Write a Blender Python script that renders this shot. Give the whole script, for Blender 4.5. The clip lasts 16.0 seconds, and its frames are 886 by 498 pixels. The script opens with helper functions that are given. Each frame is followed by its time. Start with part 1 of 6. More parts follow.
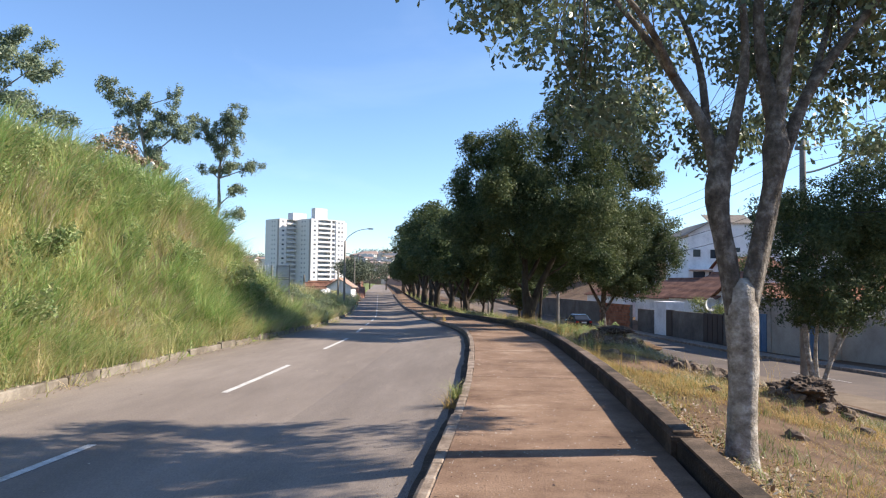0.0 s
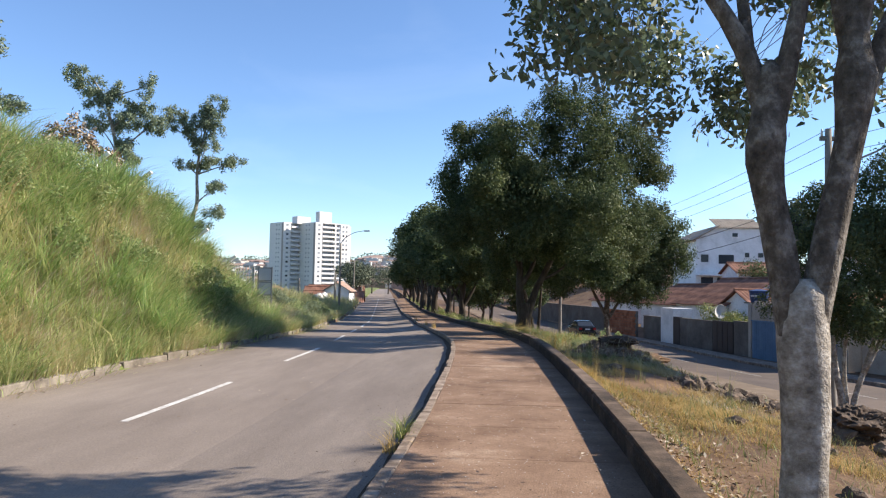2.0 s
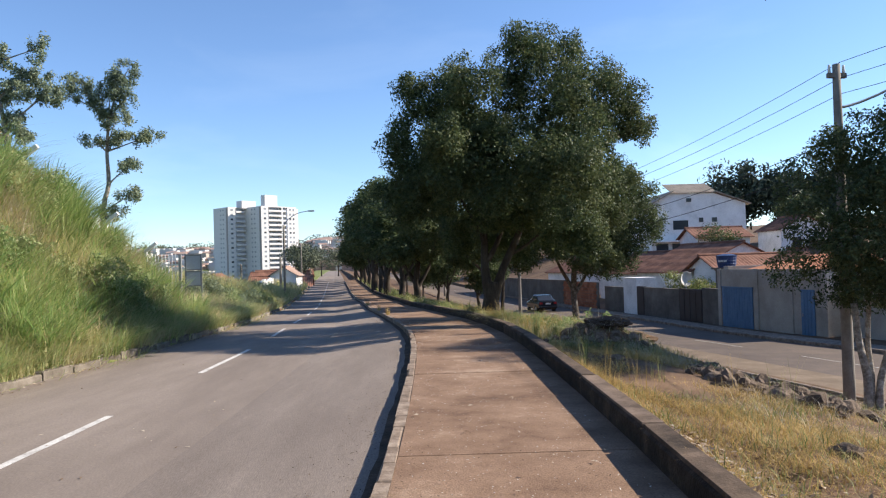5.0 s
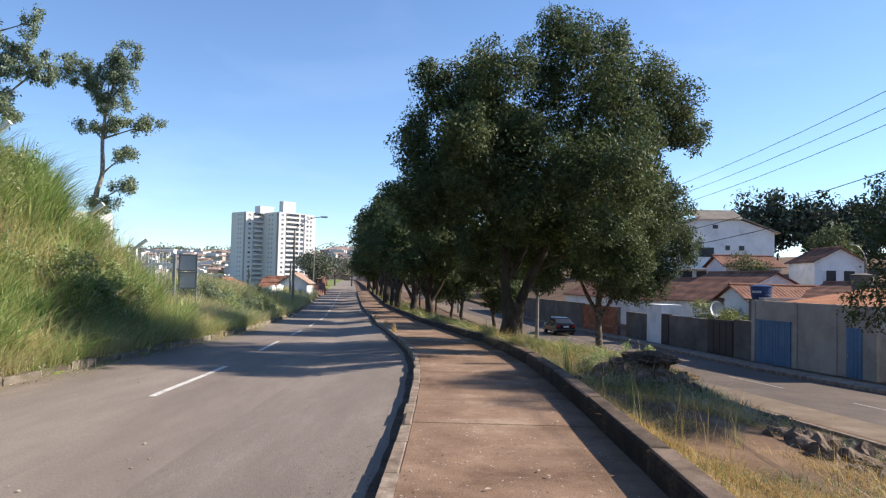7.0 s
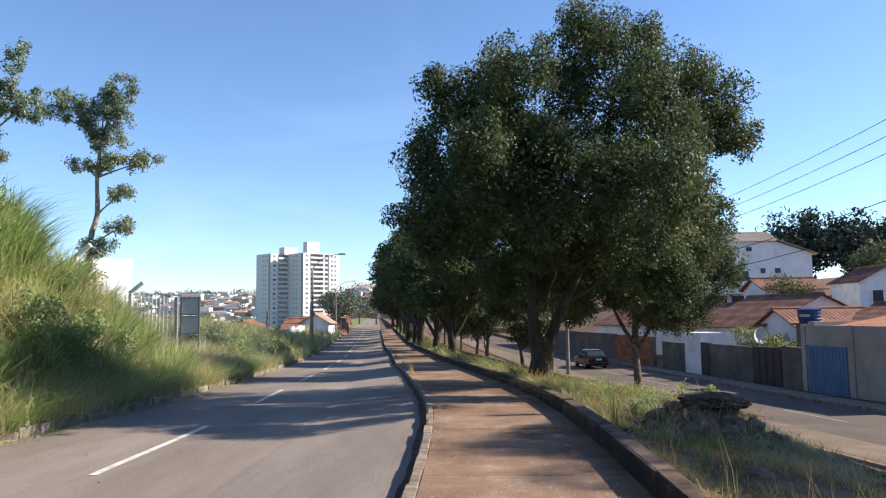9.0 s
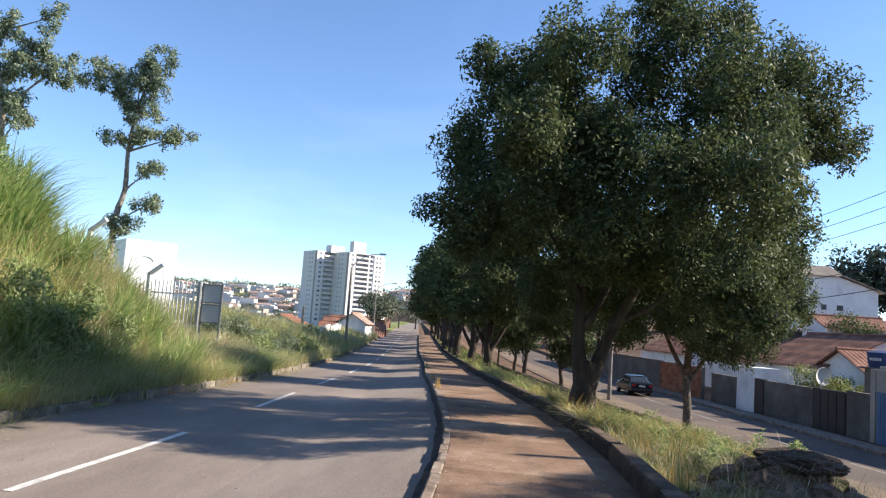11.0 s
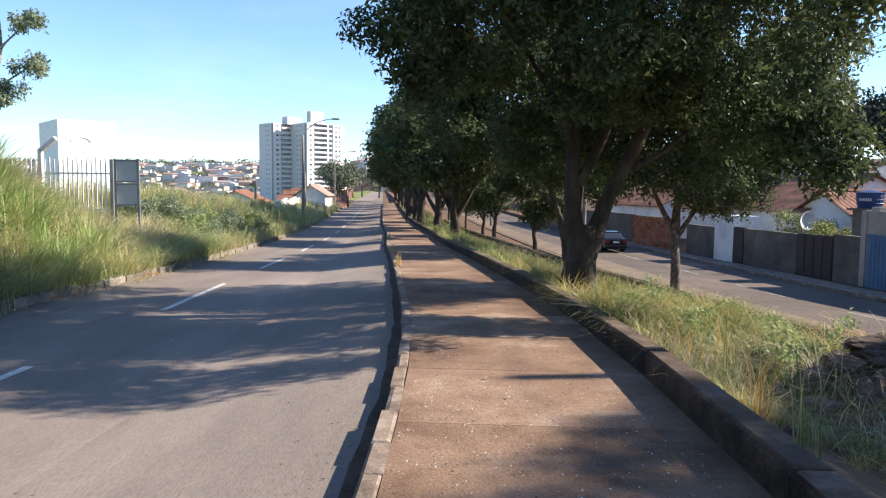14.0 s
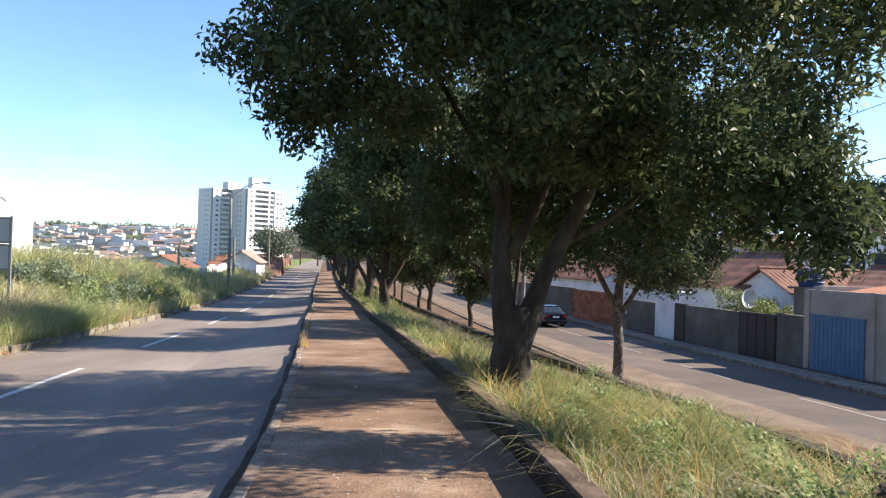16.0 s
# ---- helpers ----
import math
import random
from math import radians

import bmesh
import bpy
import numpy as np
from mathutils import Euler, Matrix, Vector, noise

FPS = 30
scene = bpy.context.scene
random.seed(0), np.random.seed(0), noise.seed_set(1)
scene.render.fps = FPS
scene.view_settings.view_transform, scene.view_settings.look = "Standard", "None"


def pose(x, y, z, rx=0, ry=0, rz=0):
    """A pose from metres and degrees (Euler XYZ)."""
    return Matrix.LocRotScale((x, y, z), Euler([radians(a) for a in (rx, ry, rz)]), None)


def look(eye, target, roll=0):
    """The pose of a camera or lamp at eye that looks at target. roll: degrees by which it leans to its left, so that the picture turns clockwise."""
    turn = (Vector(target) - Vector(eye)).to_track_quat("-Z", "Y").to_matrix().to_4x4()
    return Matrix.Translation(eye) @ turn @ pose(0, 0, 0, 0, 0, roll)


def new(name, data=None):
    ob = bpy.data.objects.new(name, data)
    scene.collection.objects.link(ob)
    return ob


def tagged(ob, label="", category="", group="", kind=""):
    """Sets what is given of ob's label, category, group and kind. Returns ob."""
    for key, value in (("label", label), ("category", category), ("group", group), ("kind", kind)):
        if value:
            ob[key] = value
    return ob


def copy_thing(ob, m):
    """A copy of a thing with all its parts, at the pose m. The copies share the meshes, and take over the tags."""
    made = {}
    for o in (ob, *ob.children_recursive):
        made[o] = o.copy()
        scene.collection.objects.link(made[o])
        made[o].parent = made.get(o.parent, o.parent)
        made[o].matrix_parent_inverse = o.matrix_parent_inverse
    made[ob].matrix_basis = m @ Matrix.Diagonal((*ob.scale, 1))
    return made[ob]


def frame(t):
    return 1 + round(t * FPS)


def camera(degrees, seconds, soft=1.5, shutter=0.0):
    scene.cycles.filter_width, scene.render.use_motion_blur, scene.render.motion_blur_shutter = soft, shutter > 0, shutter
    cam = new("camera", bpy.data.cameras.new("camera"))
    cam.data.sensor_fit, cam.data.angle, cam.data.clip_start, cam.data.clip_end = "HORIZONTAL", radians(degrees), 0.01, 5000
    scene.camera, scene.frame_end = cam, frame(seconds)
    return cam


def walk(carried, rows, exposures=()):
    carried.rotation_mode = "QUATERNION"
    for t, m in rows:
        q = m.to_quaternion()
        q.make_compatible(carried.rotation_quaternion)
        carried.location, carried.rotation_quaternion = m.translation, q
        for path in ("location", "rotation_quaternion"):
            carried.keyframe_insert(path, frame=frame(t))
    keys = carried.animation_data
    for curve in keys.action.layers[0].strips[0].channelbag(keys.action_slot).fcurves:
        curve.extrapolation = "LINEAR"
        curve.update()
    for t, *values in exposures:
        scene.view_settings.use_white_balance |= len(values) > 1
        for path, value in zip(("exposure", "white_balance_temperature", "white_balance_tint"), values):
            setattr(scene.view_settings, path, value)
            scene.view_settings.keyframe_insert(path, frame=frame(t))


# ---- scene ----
cam = camera(63.2, 16.0, 1.2)
METRES, EYE, TILT, LEAN, TURN = 19.0, 1.55, 0.0, 0.0, 3.2
ROWS = [
    (0.0, 0.0, 0.0, 0.0, -0.03, 2.63, -0.67),
    (0.5, 0.0089, 0.0287, 0.0004, 0.85, 4.46, 1.06),
    (1.0, 0.0141, 0.0617, -0.0034, 2.84, 1.47, -3.16),
    (1.5, 0.0261, 0.099, -0.0018, -3.18, 1.81, -0.97),
    (2.0, 0.0346, 0.126, -0.0008, 0.41, 2.99, -1.0),
    (2.5, 0.0356, 0.1583, 0.0008, 0.5, 3.82, -3.16),
    (3.0, 0.041, 0.1822, 0.0006, 2.14, 5.11, -2.44),
    (3.5, 0.0362, 0.2175, -0.0017, 1.41, 0.19, -2.7),
    (4.0, 0.0324, 0.2501, 0.0034, -0.47, 1.6, 0.17),
    (6.5, 0.0335, 0.4131, 0.0, -5.49, 0.5, 0.91),
    (7.0, 0.0384, 0.4484, 0.0007, -2.27, 2.43, -1.35),
    (7.5, 0.0368, 0.4761, -0.0006, 1.08, 2.86, -3.11),
    (8.0, 0.043, 0.5068, -0.0003, -0.41, 3.78, 1.16),
    (10.5, 0.0601, 0.6488, 0.0014, 2.32, 5.92, -2.5),
    (11.0, 0.0627, 0.6751, 0.0016, 3.07, 5.8, -4.08),
    (11.5, 0.0597, 0.7104, 0.0035, -0.3, 3.23, -2.8),
    (12.0, 0.0654, 0.745, 0.0034, -0.15, 2.52, -1.76),
    (12.5, 0.0626, 0.7725, 0.0007, 3.15, -1.96, -4.25),
    (13.0, 0.0637, 0.7997, 0.0016, 1.75, -3.66, -1.18),
    (13.5, 0.0658, 0.8281, 0.0013, -0.68, -4.48, 0.66),
    (14.0, 0.0629, 0.8569, -0.0001, 0.29, -4.74, -0.61),
    (14.5, 0.0669, 0.885, 0.0011, -2.6, -0.31, 1.63),
    (15.0, 0.0731, 0.9128, 0.002, -0.41, 4.43, -0.15),
    (15.5, 0.0794, 0.9402, 0.003, -5.19, 3.87, -3.19),
    (16.0, 0.0913, 0.9747, 0.0008, -4.26, 0.9, -1.8),
]
walk(cam, [(t, pose(0, 0, EYE, TILT, LEAN, TURN) @ pose(METRES * x, METRES * y, METRES * z, 90 + pitch, roll, yaw)) for t, x, y, z, yaw, pitch, roll in ROWS],
     exposures=[(0.0, 1.1), (1.5, 1.05), (4.0, 0.9), (7.0, 0.9), (11.0, 1.1), (12.5, 1.16), (14.0, 1.26), (15.0, 1.3), (16.0, 1.4)])

# ---- light ----
SUN_EL, SUN_AZ = 32.5, 10.0          # degrees; azimuth counted from +x towards +y
sky_world = bpy.data.worlds.new("sky")
scene.world = sky_world
sky_world.use_nodes = True
wn = sky_world.node_tree
sky = wn.nodes.new("ShaderNodeTexSky")
sky.sky_type, sky.sun_disc = "NISHITA", False
sky.sun_elevation, sky.sun_rotation = radians(SUN_EL), radians(90 - SUN_AZ)
sky.altitude, sky.air_density, sky.dust_density, sky.ozone_density = 900, 1.0, 0.1, 3.0
co = wn.nodes.new("ShaderNodeTexCoord")
cmap = wn.nodes.new("ShaderNodeMapping")
cmap.inputs["Scale"].default_value = (1.0, 1.0, 2.6)
cn = wn.nodes.new("ShaderNodeTexNoise")
cn.inputs["Scale"].default_value, cn.inputs["Detail"].default_value, cn.inputs["Roughness"].default_value, cn.inputs["Distortion"].default_value = 2.3, 7, 0.55, 0.6
cr = wn.nodes.new("ShaderNodeMapRange")
cr.inputs[1].default_value, cr.inputs[2].default_value, cr.inputs[3].default_value, cr.inputs[4].default_value = 0.54, 0.84, 0.0, 0.8
cirrus = wn.nodes.new("ShaderNodeMix")
cirrus.data_type, cirrus.blend_type = "RGBA", "MULTIPLY"
cirrus.inputs[7].default_value = (1.45, 1.22, 1.08, 1)
wn.links.new(co.outputs["Generated"], cmap.inputs[0]), wn.links.new(cmap.outputs[0], cn.inputs["Vector"])
wn.links.new(cn.outputs["Fac"], cr.inputs[0]), wn.links.new(cr.outputs[0], cirrus.inputs[0])
wn.links.new(sky.outputs[0], cirrus.inputs[6]), wn.links.new(cirrus.outputs[2], wn.nodes["Background"].inputs[0])
blue = wn.nodes.new("ShaderNodeMix")
blue.data_type, blue.blend_type = "RGBA", "MULTIPLY"
blue.inputs[0].default_value, blue.inputs[7].default_value = 1.0, (0.93, 1.0, 1.11, 1)
wn.links.new(cirrus.outputs[2], blue.inputs[6]), wn.links.new(blue.outputs[2], wn.nodes["Background"].inputs[0])
wn.nodes["Background"].inputs[1].default_value = 0.103
sun = new("sun", bpy.data.lights.new("sun", "SUN"))
sun.data.energy, sun.data.angle, sun.data.color = 5.0, radians(0.6), (1.0, 0.90, 0.76)
sd = Vector((math.cos(radians(SUN_EL)) * math.cos(radians(SUN_AZ)), math.cos(radians(SUN_EL)) * math.sin(radians(SUN_AZ)), math.sin(radians(SUN_EL))))
sun.matrix_world = look((30, 10, 40), Vector((30, 10, 40)) - sd)


# ---- materials ----
def mat(name, cols, scale=3.0, fine=60.0, rough=0.85, bump=0.3, dist=0.01, metal=0.0, island=0.0, obrand=0.0, stretch=None, spec=0.3, trans=0.0, grain=0.28):
    """Procedural surface: a ramp over coarse noise, a fine grain on top, relief, and a variation by piece."""
    m = bpy.data.materials.new(name)
    m.use_nodes = True
    n, l = m.node_tree.nodes, m.node_tree.links
    b = n["Principled BSDF"]
    b.inputs["Roughness"].default_value, b.inputs["Metallic"].default_value = rough, metal
    b.inputs["Specular IOR Level"].default_value = spec
    geo = n.new("ShaderNodeNewGeometry")
    src = geo.outputs["Position"]
    if stretch:
        mp = n.new("ShaderNodeMapping")
        mp.inputs["Scale"].default_value = stretch
        l.new(src, mp.inputs[0])
        src = mp.outputs[0]
    a = n.new("ShaderNodeTexNoise")
    a.inputs["Scale"].default_value, a.inputs["Detail"].default_value, a.inputs["Roughness"].default_value = scale, 8, 0.7
    f = n.new("ShaderNodeTexNoise")
    f.inputs["Scale"].default_value, f.inputs["Detail"].default_value = fine, 3
    l.new(src, a.inputs["Vector"]), l.new(src, f.inputs["Vector"])
    r = n.new("ShaderNodeValToRGB")
    e = r.color_ramp.elements
    while len(e) < len(cols):
        e.new(0.5)
    for i, c in enumerate(cols):
        e[i].position = 0.3 + 0.4 * i / max(1, len(cols) - 1)
        e[i].color = (*c, 1)
    fac = a.outputs["Fac"]
    for amount, out in ((island, geo.outputs["Random Per Island"]), (obrand, n.new("ShaderNodeObjectInfo").outputs["Random"])):
        if amount:
            k = n.new("ShaderNodeMath")
            k.operation = "MULTIPLY_ADD"
            k.inputs[1].default_value, k.inputs[2].default_value = amount, -amount / 2
            l.new(out, k.inputs[0])
            p = n.new("ShaderNodeMath")
            l.new(k.outputs[0], p.inputs[0]), l.new(fac, p.inputs[1])
            fac = p.outputs[0]
    l.new(fac, r.inputs[0])
    g = n.new("ShaderNodeMapRange")
    g.inputs[3].default_value, g.inputs[4].default_value = 1 - grain, 1 + grain
    l.new(f.outputs["Fac"], g.inputs[0])
    x = n.new("ShaderNodeMix")
    x.data_type, x.blend_type = "RGBA", "MULTIPLY"
    x.inputs[0].default_value = 1
    l.new(r.outputs[0], x.inputs[6]), l.new(g.outputs[0], x.inputs[7])
    l.new(x.outputs[2], b.inputs["Base Color"])
    if bump:
        h = n.new("ShaderNodeBump")
        h.inputs["Strength"].default_value, h.inputs["Distance"].default_value = bump, dist
        ad = n.new("ShaderNodeMath")
        l.new(a.outputs["Fac"], ad.inputs[0]), l.new(f.outputs["Fac"], ad.inputs[1])
        l.new(ad.outputs[0], h.inputs["Height"]), l.new(h.outputs[0], b.inputs["Normal"])
    if trans:
        t = n.new("ShaderNodeBsdfTranslucent")
        mx = n.new("ShaderNodeMixShader")
        mx.inputs[0].default_value = trans
        l.new(x.outputs[2], t.inputs[0])
        l.new(b.outputs[0], mx.inputs[1]), l.new(t.outputs[0], mx.inputs[2])
        l.new(mx.outputs[0], n["Material Output"].inputs[0])
    return m


def plain(name, col, rough=0.5, metal=0.0):
    return mat(name, [tuple(c * 0.85 for c in col), col, tuple(min(1, c * 1.1) for c in col)], 1.5, 40, rough, 0.08, 0.004, metal)


ASPHALT = mat("asphalt", [(0.155, 0.124, 0.105), (0.215, 0.176, 0.150), (0.29, 0.24, 0.206)], 0.5, 90, 0.85, 0.35, 0.006, stretch=(1.0, 0.22, 1.0), grain=0.45)
ASPHALT_LOW = mat("dusty asphalt", [(0.078, 0.058, 0.047), (0.11, 0.083, 0.067), (0.165, 0.12, 0.09)], 0.3, 60, 0.9, 0.3, 0.006)
DUST = mat("dusty verge strip", [(0.12, 0.084, 0.056), (0.17, 0.124, 0.084), (0.24, 0.18, 0.128)], 0.7, 30, 0.95, 0.3)
PAINT = mat("worn road paint", [(0.30, 0.275, 0.25), (0.55, 0.525, 0.50), (0.68, 0.66, 0.63)], 5.0, 40, 0.7, 0.1)
CONCRETE_PATH = mat("red-dusted concrete", [(0.092, 0.052, 0.033), (0.178, 0.108, 0.069), (0.24, 0.153, 0.102), (0.37, 0.27, 0.195)], 0.85, 60, 0.92, 0.6, 0.008, obrand=0.10, grain=0.65)
KERB = mat("stained kerb concrete", [(0.09, 0.065, 0.048), (0.22, 0.165, 0.125), (0.38, 0.31, 0.25)], 3.5, 40, 0.9, 0.5, obrand=0.08)
# Moss colour pushed near black for the shaded inner face; cap paler, sunlit.
WALL_LOW = mat("mossy old concrete in shade tone", [(0.008, 0.006, 0.004), (0.018, 0.012, 0.008), (0.036, 0.024, 0.016), (0.085, 0.057, 0.040)], 1.9, 40, 0.95, 0.7, 0.02, obrand=0.15, grain=0.5)
WALL_CAP = mat("dusty worn wall top in sunlit tone", [(0.030, 0.020, 0.013), (0.10, 0.068, 0.047), (0.21, 0.15, 0.11)], 2.4, 50, 0.95, 0.6, 0.01, obrand=0.2)
SOIL = mat("dry earth", [(0.060, 0.033, 0.019), (0.125, 0.072, 0.040), (0.20, 0.125, 0.072)], 0.6, 20, 0.95, 0.6, 0.03)
TURF = mat("matted green turf", [(0.07, 0.095, 0.028), (0.13, 0.155, 0.045), (0.23, 0.21, 0.09)], 0.5, 12, 0.95, 0.6, 0.04)
GRASS_BANK = mat("tall guinea grass", [(0.20, 0.26, 0.09), (0.37, 0.40, 0.16), (0.56, 0.52, 0.26), (0.58, 0.45, 0.27)], 0.55, 2, 0.55, 0.0, island=0.3, trans=0.42)
GRASS_DRY = mat("dry yellow grass", [(0.25, 0.175, 0.055), (0.50, 0.335, 0.11), (0.62, 0.45, 0.18)], 0.5, 3, 0.7, 0.0, island=0.3, trans=0.3)
GRASS_GREEN = mat("green verge grass", [(0.10, 0.14, 0.034), (0.21, 0.25, 0.075), (0.45, 0.40, 0.19)], 0.6, 3, 0.6, 0.0, island=0.4, trans=0.3)
LEAF_DARK = mat("glossy dark leaves", [(0.039, 0.060, 0.028), (0.071, 0.098, 0.042), (0.142, 0.162, 0.068)], 0.9, 2, 0.55, 0.0, island=0.3, spec=0.18, trans=0.34)
LEAF_WOODS = mat("dark wood foliage", [(0.030, 0.042, 0.030), (0.045, 0.062, 0.042), (0.07, 0.088, 0.055)], 0.3, 1, 0.8, 0.0, island=0.3)
GRASS_DEAD = mat("bleached dead grass", [(0.30, 0.24, 0.15), (0.48, 0.40, 0.27), (0.62, 0.55, 0.42)], 0.8, 3, 0.8, 0.0, island=0.4, trans=0.2)
GRASS_LUSH = mat("lush arching cane grass", [(0.16, 0.27, 0.08), (0.31, 0.42, 0.14), (0.52, 0.55, 0.24)], 0.8, 2, 0.5, 0.0, island=0.35, trans=0.45)
LEAF_NEAR = mat("grey-green leaves", [(0.075, 0.11, 0.065), (0.135, 0.18, 0.105), (0.23, 0.265, 0.155)], 0.9, 2, 0.36, 0.0, island=0.4, spec=0.55, trans=0.34)
# Leaf colour brightened to stand for haze on the left side.
LEAF_LEFT = mat("dull green leaves paled by haze", [(0.13, 0.17, 0.11), (0.21, 0.26, 0.17), (0.30, 0.335, 0.22)], 0.7, 2, 0.5, 0.0, island=0.4, trans=0.35)
# Leaf tone lightened, since no haze is built.
LEAF_FAR = mat("distant foliage with haze", [(0.06, 0.075, 0.05), (0.09, 0.11, 0.07), (0.14, 0.155, 0.10)], 0.3, 1, 0.7, 0.0, island=0.4)
BARK_PALE = mat("pale mottled bark", [(0.09, 0.072, 0.055), (0.27, 0.235, 0.195), (0.50, 0.46, 0.41)], 8.0, 40, 0.9, 0.8, 0.02, stretch=(1, 1, 1.15))
BARK_BROWN = mat("grey-brown bark, also for shaded stems", [(0.035, 0.028, 0.022), (0.11, 0.092, 0.075), (0.30, 0.27, 0.235)], 9.0, 40, 0.95, 0.9, 0.025, stretch=(1, 1, 0.8))
BARK_DARK = mat("dark rough bark", [(0.022, 0.017, 0.013), (0.05, 0.039, 0.03), (0.095, 0.078, 0.06)], 5.0, 30, 0.95, 0.7, 0.02, stretch=(1, 1, 0.3))
ROCK = mat("weathered rubble", [(0.03, 0.022, 0.016), (0.085, 0.058, 0.04), (0.18, 0.13, 0.095)], 2.5, 30, 0.95, 0.7, 0.03, island=0.25)
WHITE = mat("weathered white paint", [(0.50, 0.50, 0.49), (0.72, 0.71, 0.70), (0.82, 0.81, 0.80)], 0.5, 12, 0.85, 0.1)
BEIGE = mat("bare beige render", [(0.28, 0.24, 0.20), (0.37, 0.325, 0.275), (0.44, 0.39, 0.335)], 0.6, 20, 0.9, 0.2)
GREYWALL = mat("grey cement render", [(0.08, 0.07, 0.06), (0.14, 0.122, 0.105), (0.20, 0.178, 0.155)], 0.7, 20, 0.95, 0.3)
DARKGATE = plain("dark brown gate metal", (0.055, 0.042, 0.038), 0.6)
BLUE = mat("blue painted sheet metal", [(0.07, 0.14, 0.23), (0.09, 0.175, 0.285), (0.12, 0.21, 0.32)], 0.8, 20, 0.5, 0.1, obrand=0.1)
BRICK_RED = mat("bare red brick", [(0.22, 0.075, 0.035), (0.36, 0.13, 0.065), (0.46, 0.20, 0.11)], 1.2, 25, 0.95, 0.4, obrand=0.25)
TILE = mat("weathered clay roof tile", [(0.09, 0.045, 0.034), (0.20, 0.092, 0.060), (0.32, 0.165, 0.11)], 0.9, 8, 0.9, 0.4, island=0.2)
# Dark earth of the mounds, reused for the painted kerb shade.
EARTH_SHADE = mat("dark earth and kerb shade", [(0.035, 0.024, 0.017), (0.075, 0.05, 0.035), (0.13, 0.088, 0.06)], 2.5, 30, 0.95, 0.6, 0.02)
LEAF_BANK = mat("leafy bank weeds", [(0.15, 0.225, 0.08), (0.26, 0.33, 0.135), (0.42, 0.43, 0.21)], 0.4, 2, 0.55, 0.0, island=0.4, trans=0.4)
PAINT_OLD = mat("faded road paint", [(0.20, 0.18, 0.16), (0.34, 0.31, 0.28), (0.48, 0.45, 0.42)], 3.0, 40, 0.8, 0.1)
TILE_NEW = mat("new orange roof tile", [(0.26, 0.10, 0.05), (0.37, 0.155, 0.08), (0.45, 0.215, 0.125)], 0.9, 8, 0.85, 0.3)
# Tile colour paled to stand for the haze over distance.
TILE_FAR = mat("haze-paled far roof tile", [(0.24, 0.16, 0.13), (0.34, 0.235, 0.19), (0.42, 0.32, 0.27)], 0.05, 1, 0.9, 0.0)
TILE_GREY = mat("grey-brown roof sheet", [(0.16, 0.13, 0.105), (0.26, 0.215, 0.17), (0.33, 0.28, 0.225)], 0.7, 8, 0.9, 0.3)
GLASS_DARK = plain("dark window glass", (0.03, 0.035, 0.045), 0.12)
GLASS_GREY = plain("hazy window glass", (0.20, 0.22, 0.25), 0.3)
GALV = plain("galvanised steel", (0.33, 0.34, 0.35), 0.45, 0.6)
POLE = mat("concrete pole", [(0.14, 0.125, 0.105), (0.21, 0.19, 0.165), (0.28, 0.26, 0.23)], 1.5, 30, 0.9, 0.2)
TOWER_WHITE = plain("tower white render", (0.82, 0.81, 0.80), 0.85)
KERB_GREY = mat("dusty grey kerb", [(0.08, 0.065, 0.05), (0.17, 0.145, 0.118), (0.27, 0.235, 0.195)], 2.0, 50, 0.9, 0.4, obrand=0.2)
TOWER_GREY = plain("tower grey-blue trim and recess shade", (0.52, 0.54, 0.58), 0.85)
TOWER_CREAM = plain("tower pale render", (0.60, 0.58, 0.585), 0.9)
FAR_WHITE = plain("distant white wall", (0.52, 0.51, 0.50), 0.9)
TOWER_TAUPE = plain("tower taupe render", (0.30, 0.27, 0.27), 0.85)
TANK = plain("blue polyethylene", (0.03, 0.055, 0.14), 0.45)
CAR_PAINT = plain("black car paint", (0.012, 0.013, 0.016), 0.22)
RUBBER = plain("black rubber", (0.02, 0.02, 0.02), 0.8)
RED_LENS = plain("red lamp lens", (0.35, 0.02, 0.02), 0.2)
PLATE = plain("plate white", (0.6, 0.6, 0.6), 0.5)
# Both sign greys are lifted to carry the haze lying over it.
SIGN_GREY = plain("grey sign back", (0.19, 0.20, 0.205), 0.6)
SIGN_PANE = plain("pale sign panel", (0.42, 0.435, 0.44), 0.5)
LITTER = mat("dry leaf litter", [(0.16, 0.10, 0.06), (0.30, 0.22, 0.15), (0.45, 0.38, 0.30)], 3, 30, 0.9, 0.0, island=0.6)
STICK = plain("weathered stick", (0.34, 0.29, 0.23), 0.9)
PAPER = plain("pale litter", (0.6, 0.58, 0.55), 0.8)
BLACK_WIRE = plain("black cable", (0.02, 0.02, 0.022), 0.6)
# Logo paint set close to white, imitating the wall's overexposure.
LOGO = plain("grey logo paint paled for glare", (0.66, 0.68, 0.70), 0.8)

# ---- plan: curves along the street ----
YG = np.arange(-120, 1600, 0.5)


def smooth_curve(ys, vs, width):
    v = np.interp(YG, ys, vs)
    k = np.exp(-0.5 * (np.arange(-24, 25) * 0.5 / width) ** 2)
    v = np.convolve(np.pad(v, 24, mode="edge"), k / k.sum(), "valid")
    return lambda y: np.interp(y, YG, v)


EDGE = smooth_curve([-120, 4, 7.2, 10.5, 14, 18, 20, 23, 26, 28.3, 30.6, 34.8, 39.8, 43.5, 54.5, 68, 105, 1600],
                    [-2.0, -0.55, -0.38, -0.27, -0.25, -0.30, -0.345, -0.50, -0.83, -1.15, -1.5, -2.1, -2.9, -3.5, -5.0, -7.2, -12.6, -229], 1.2)
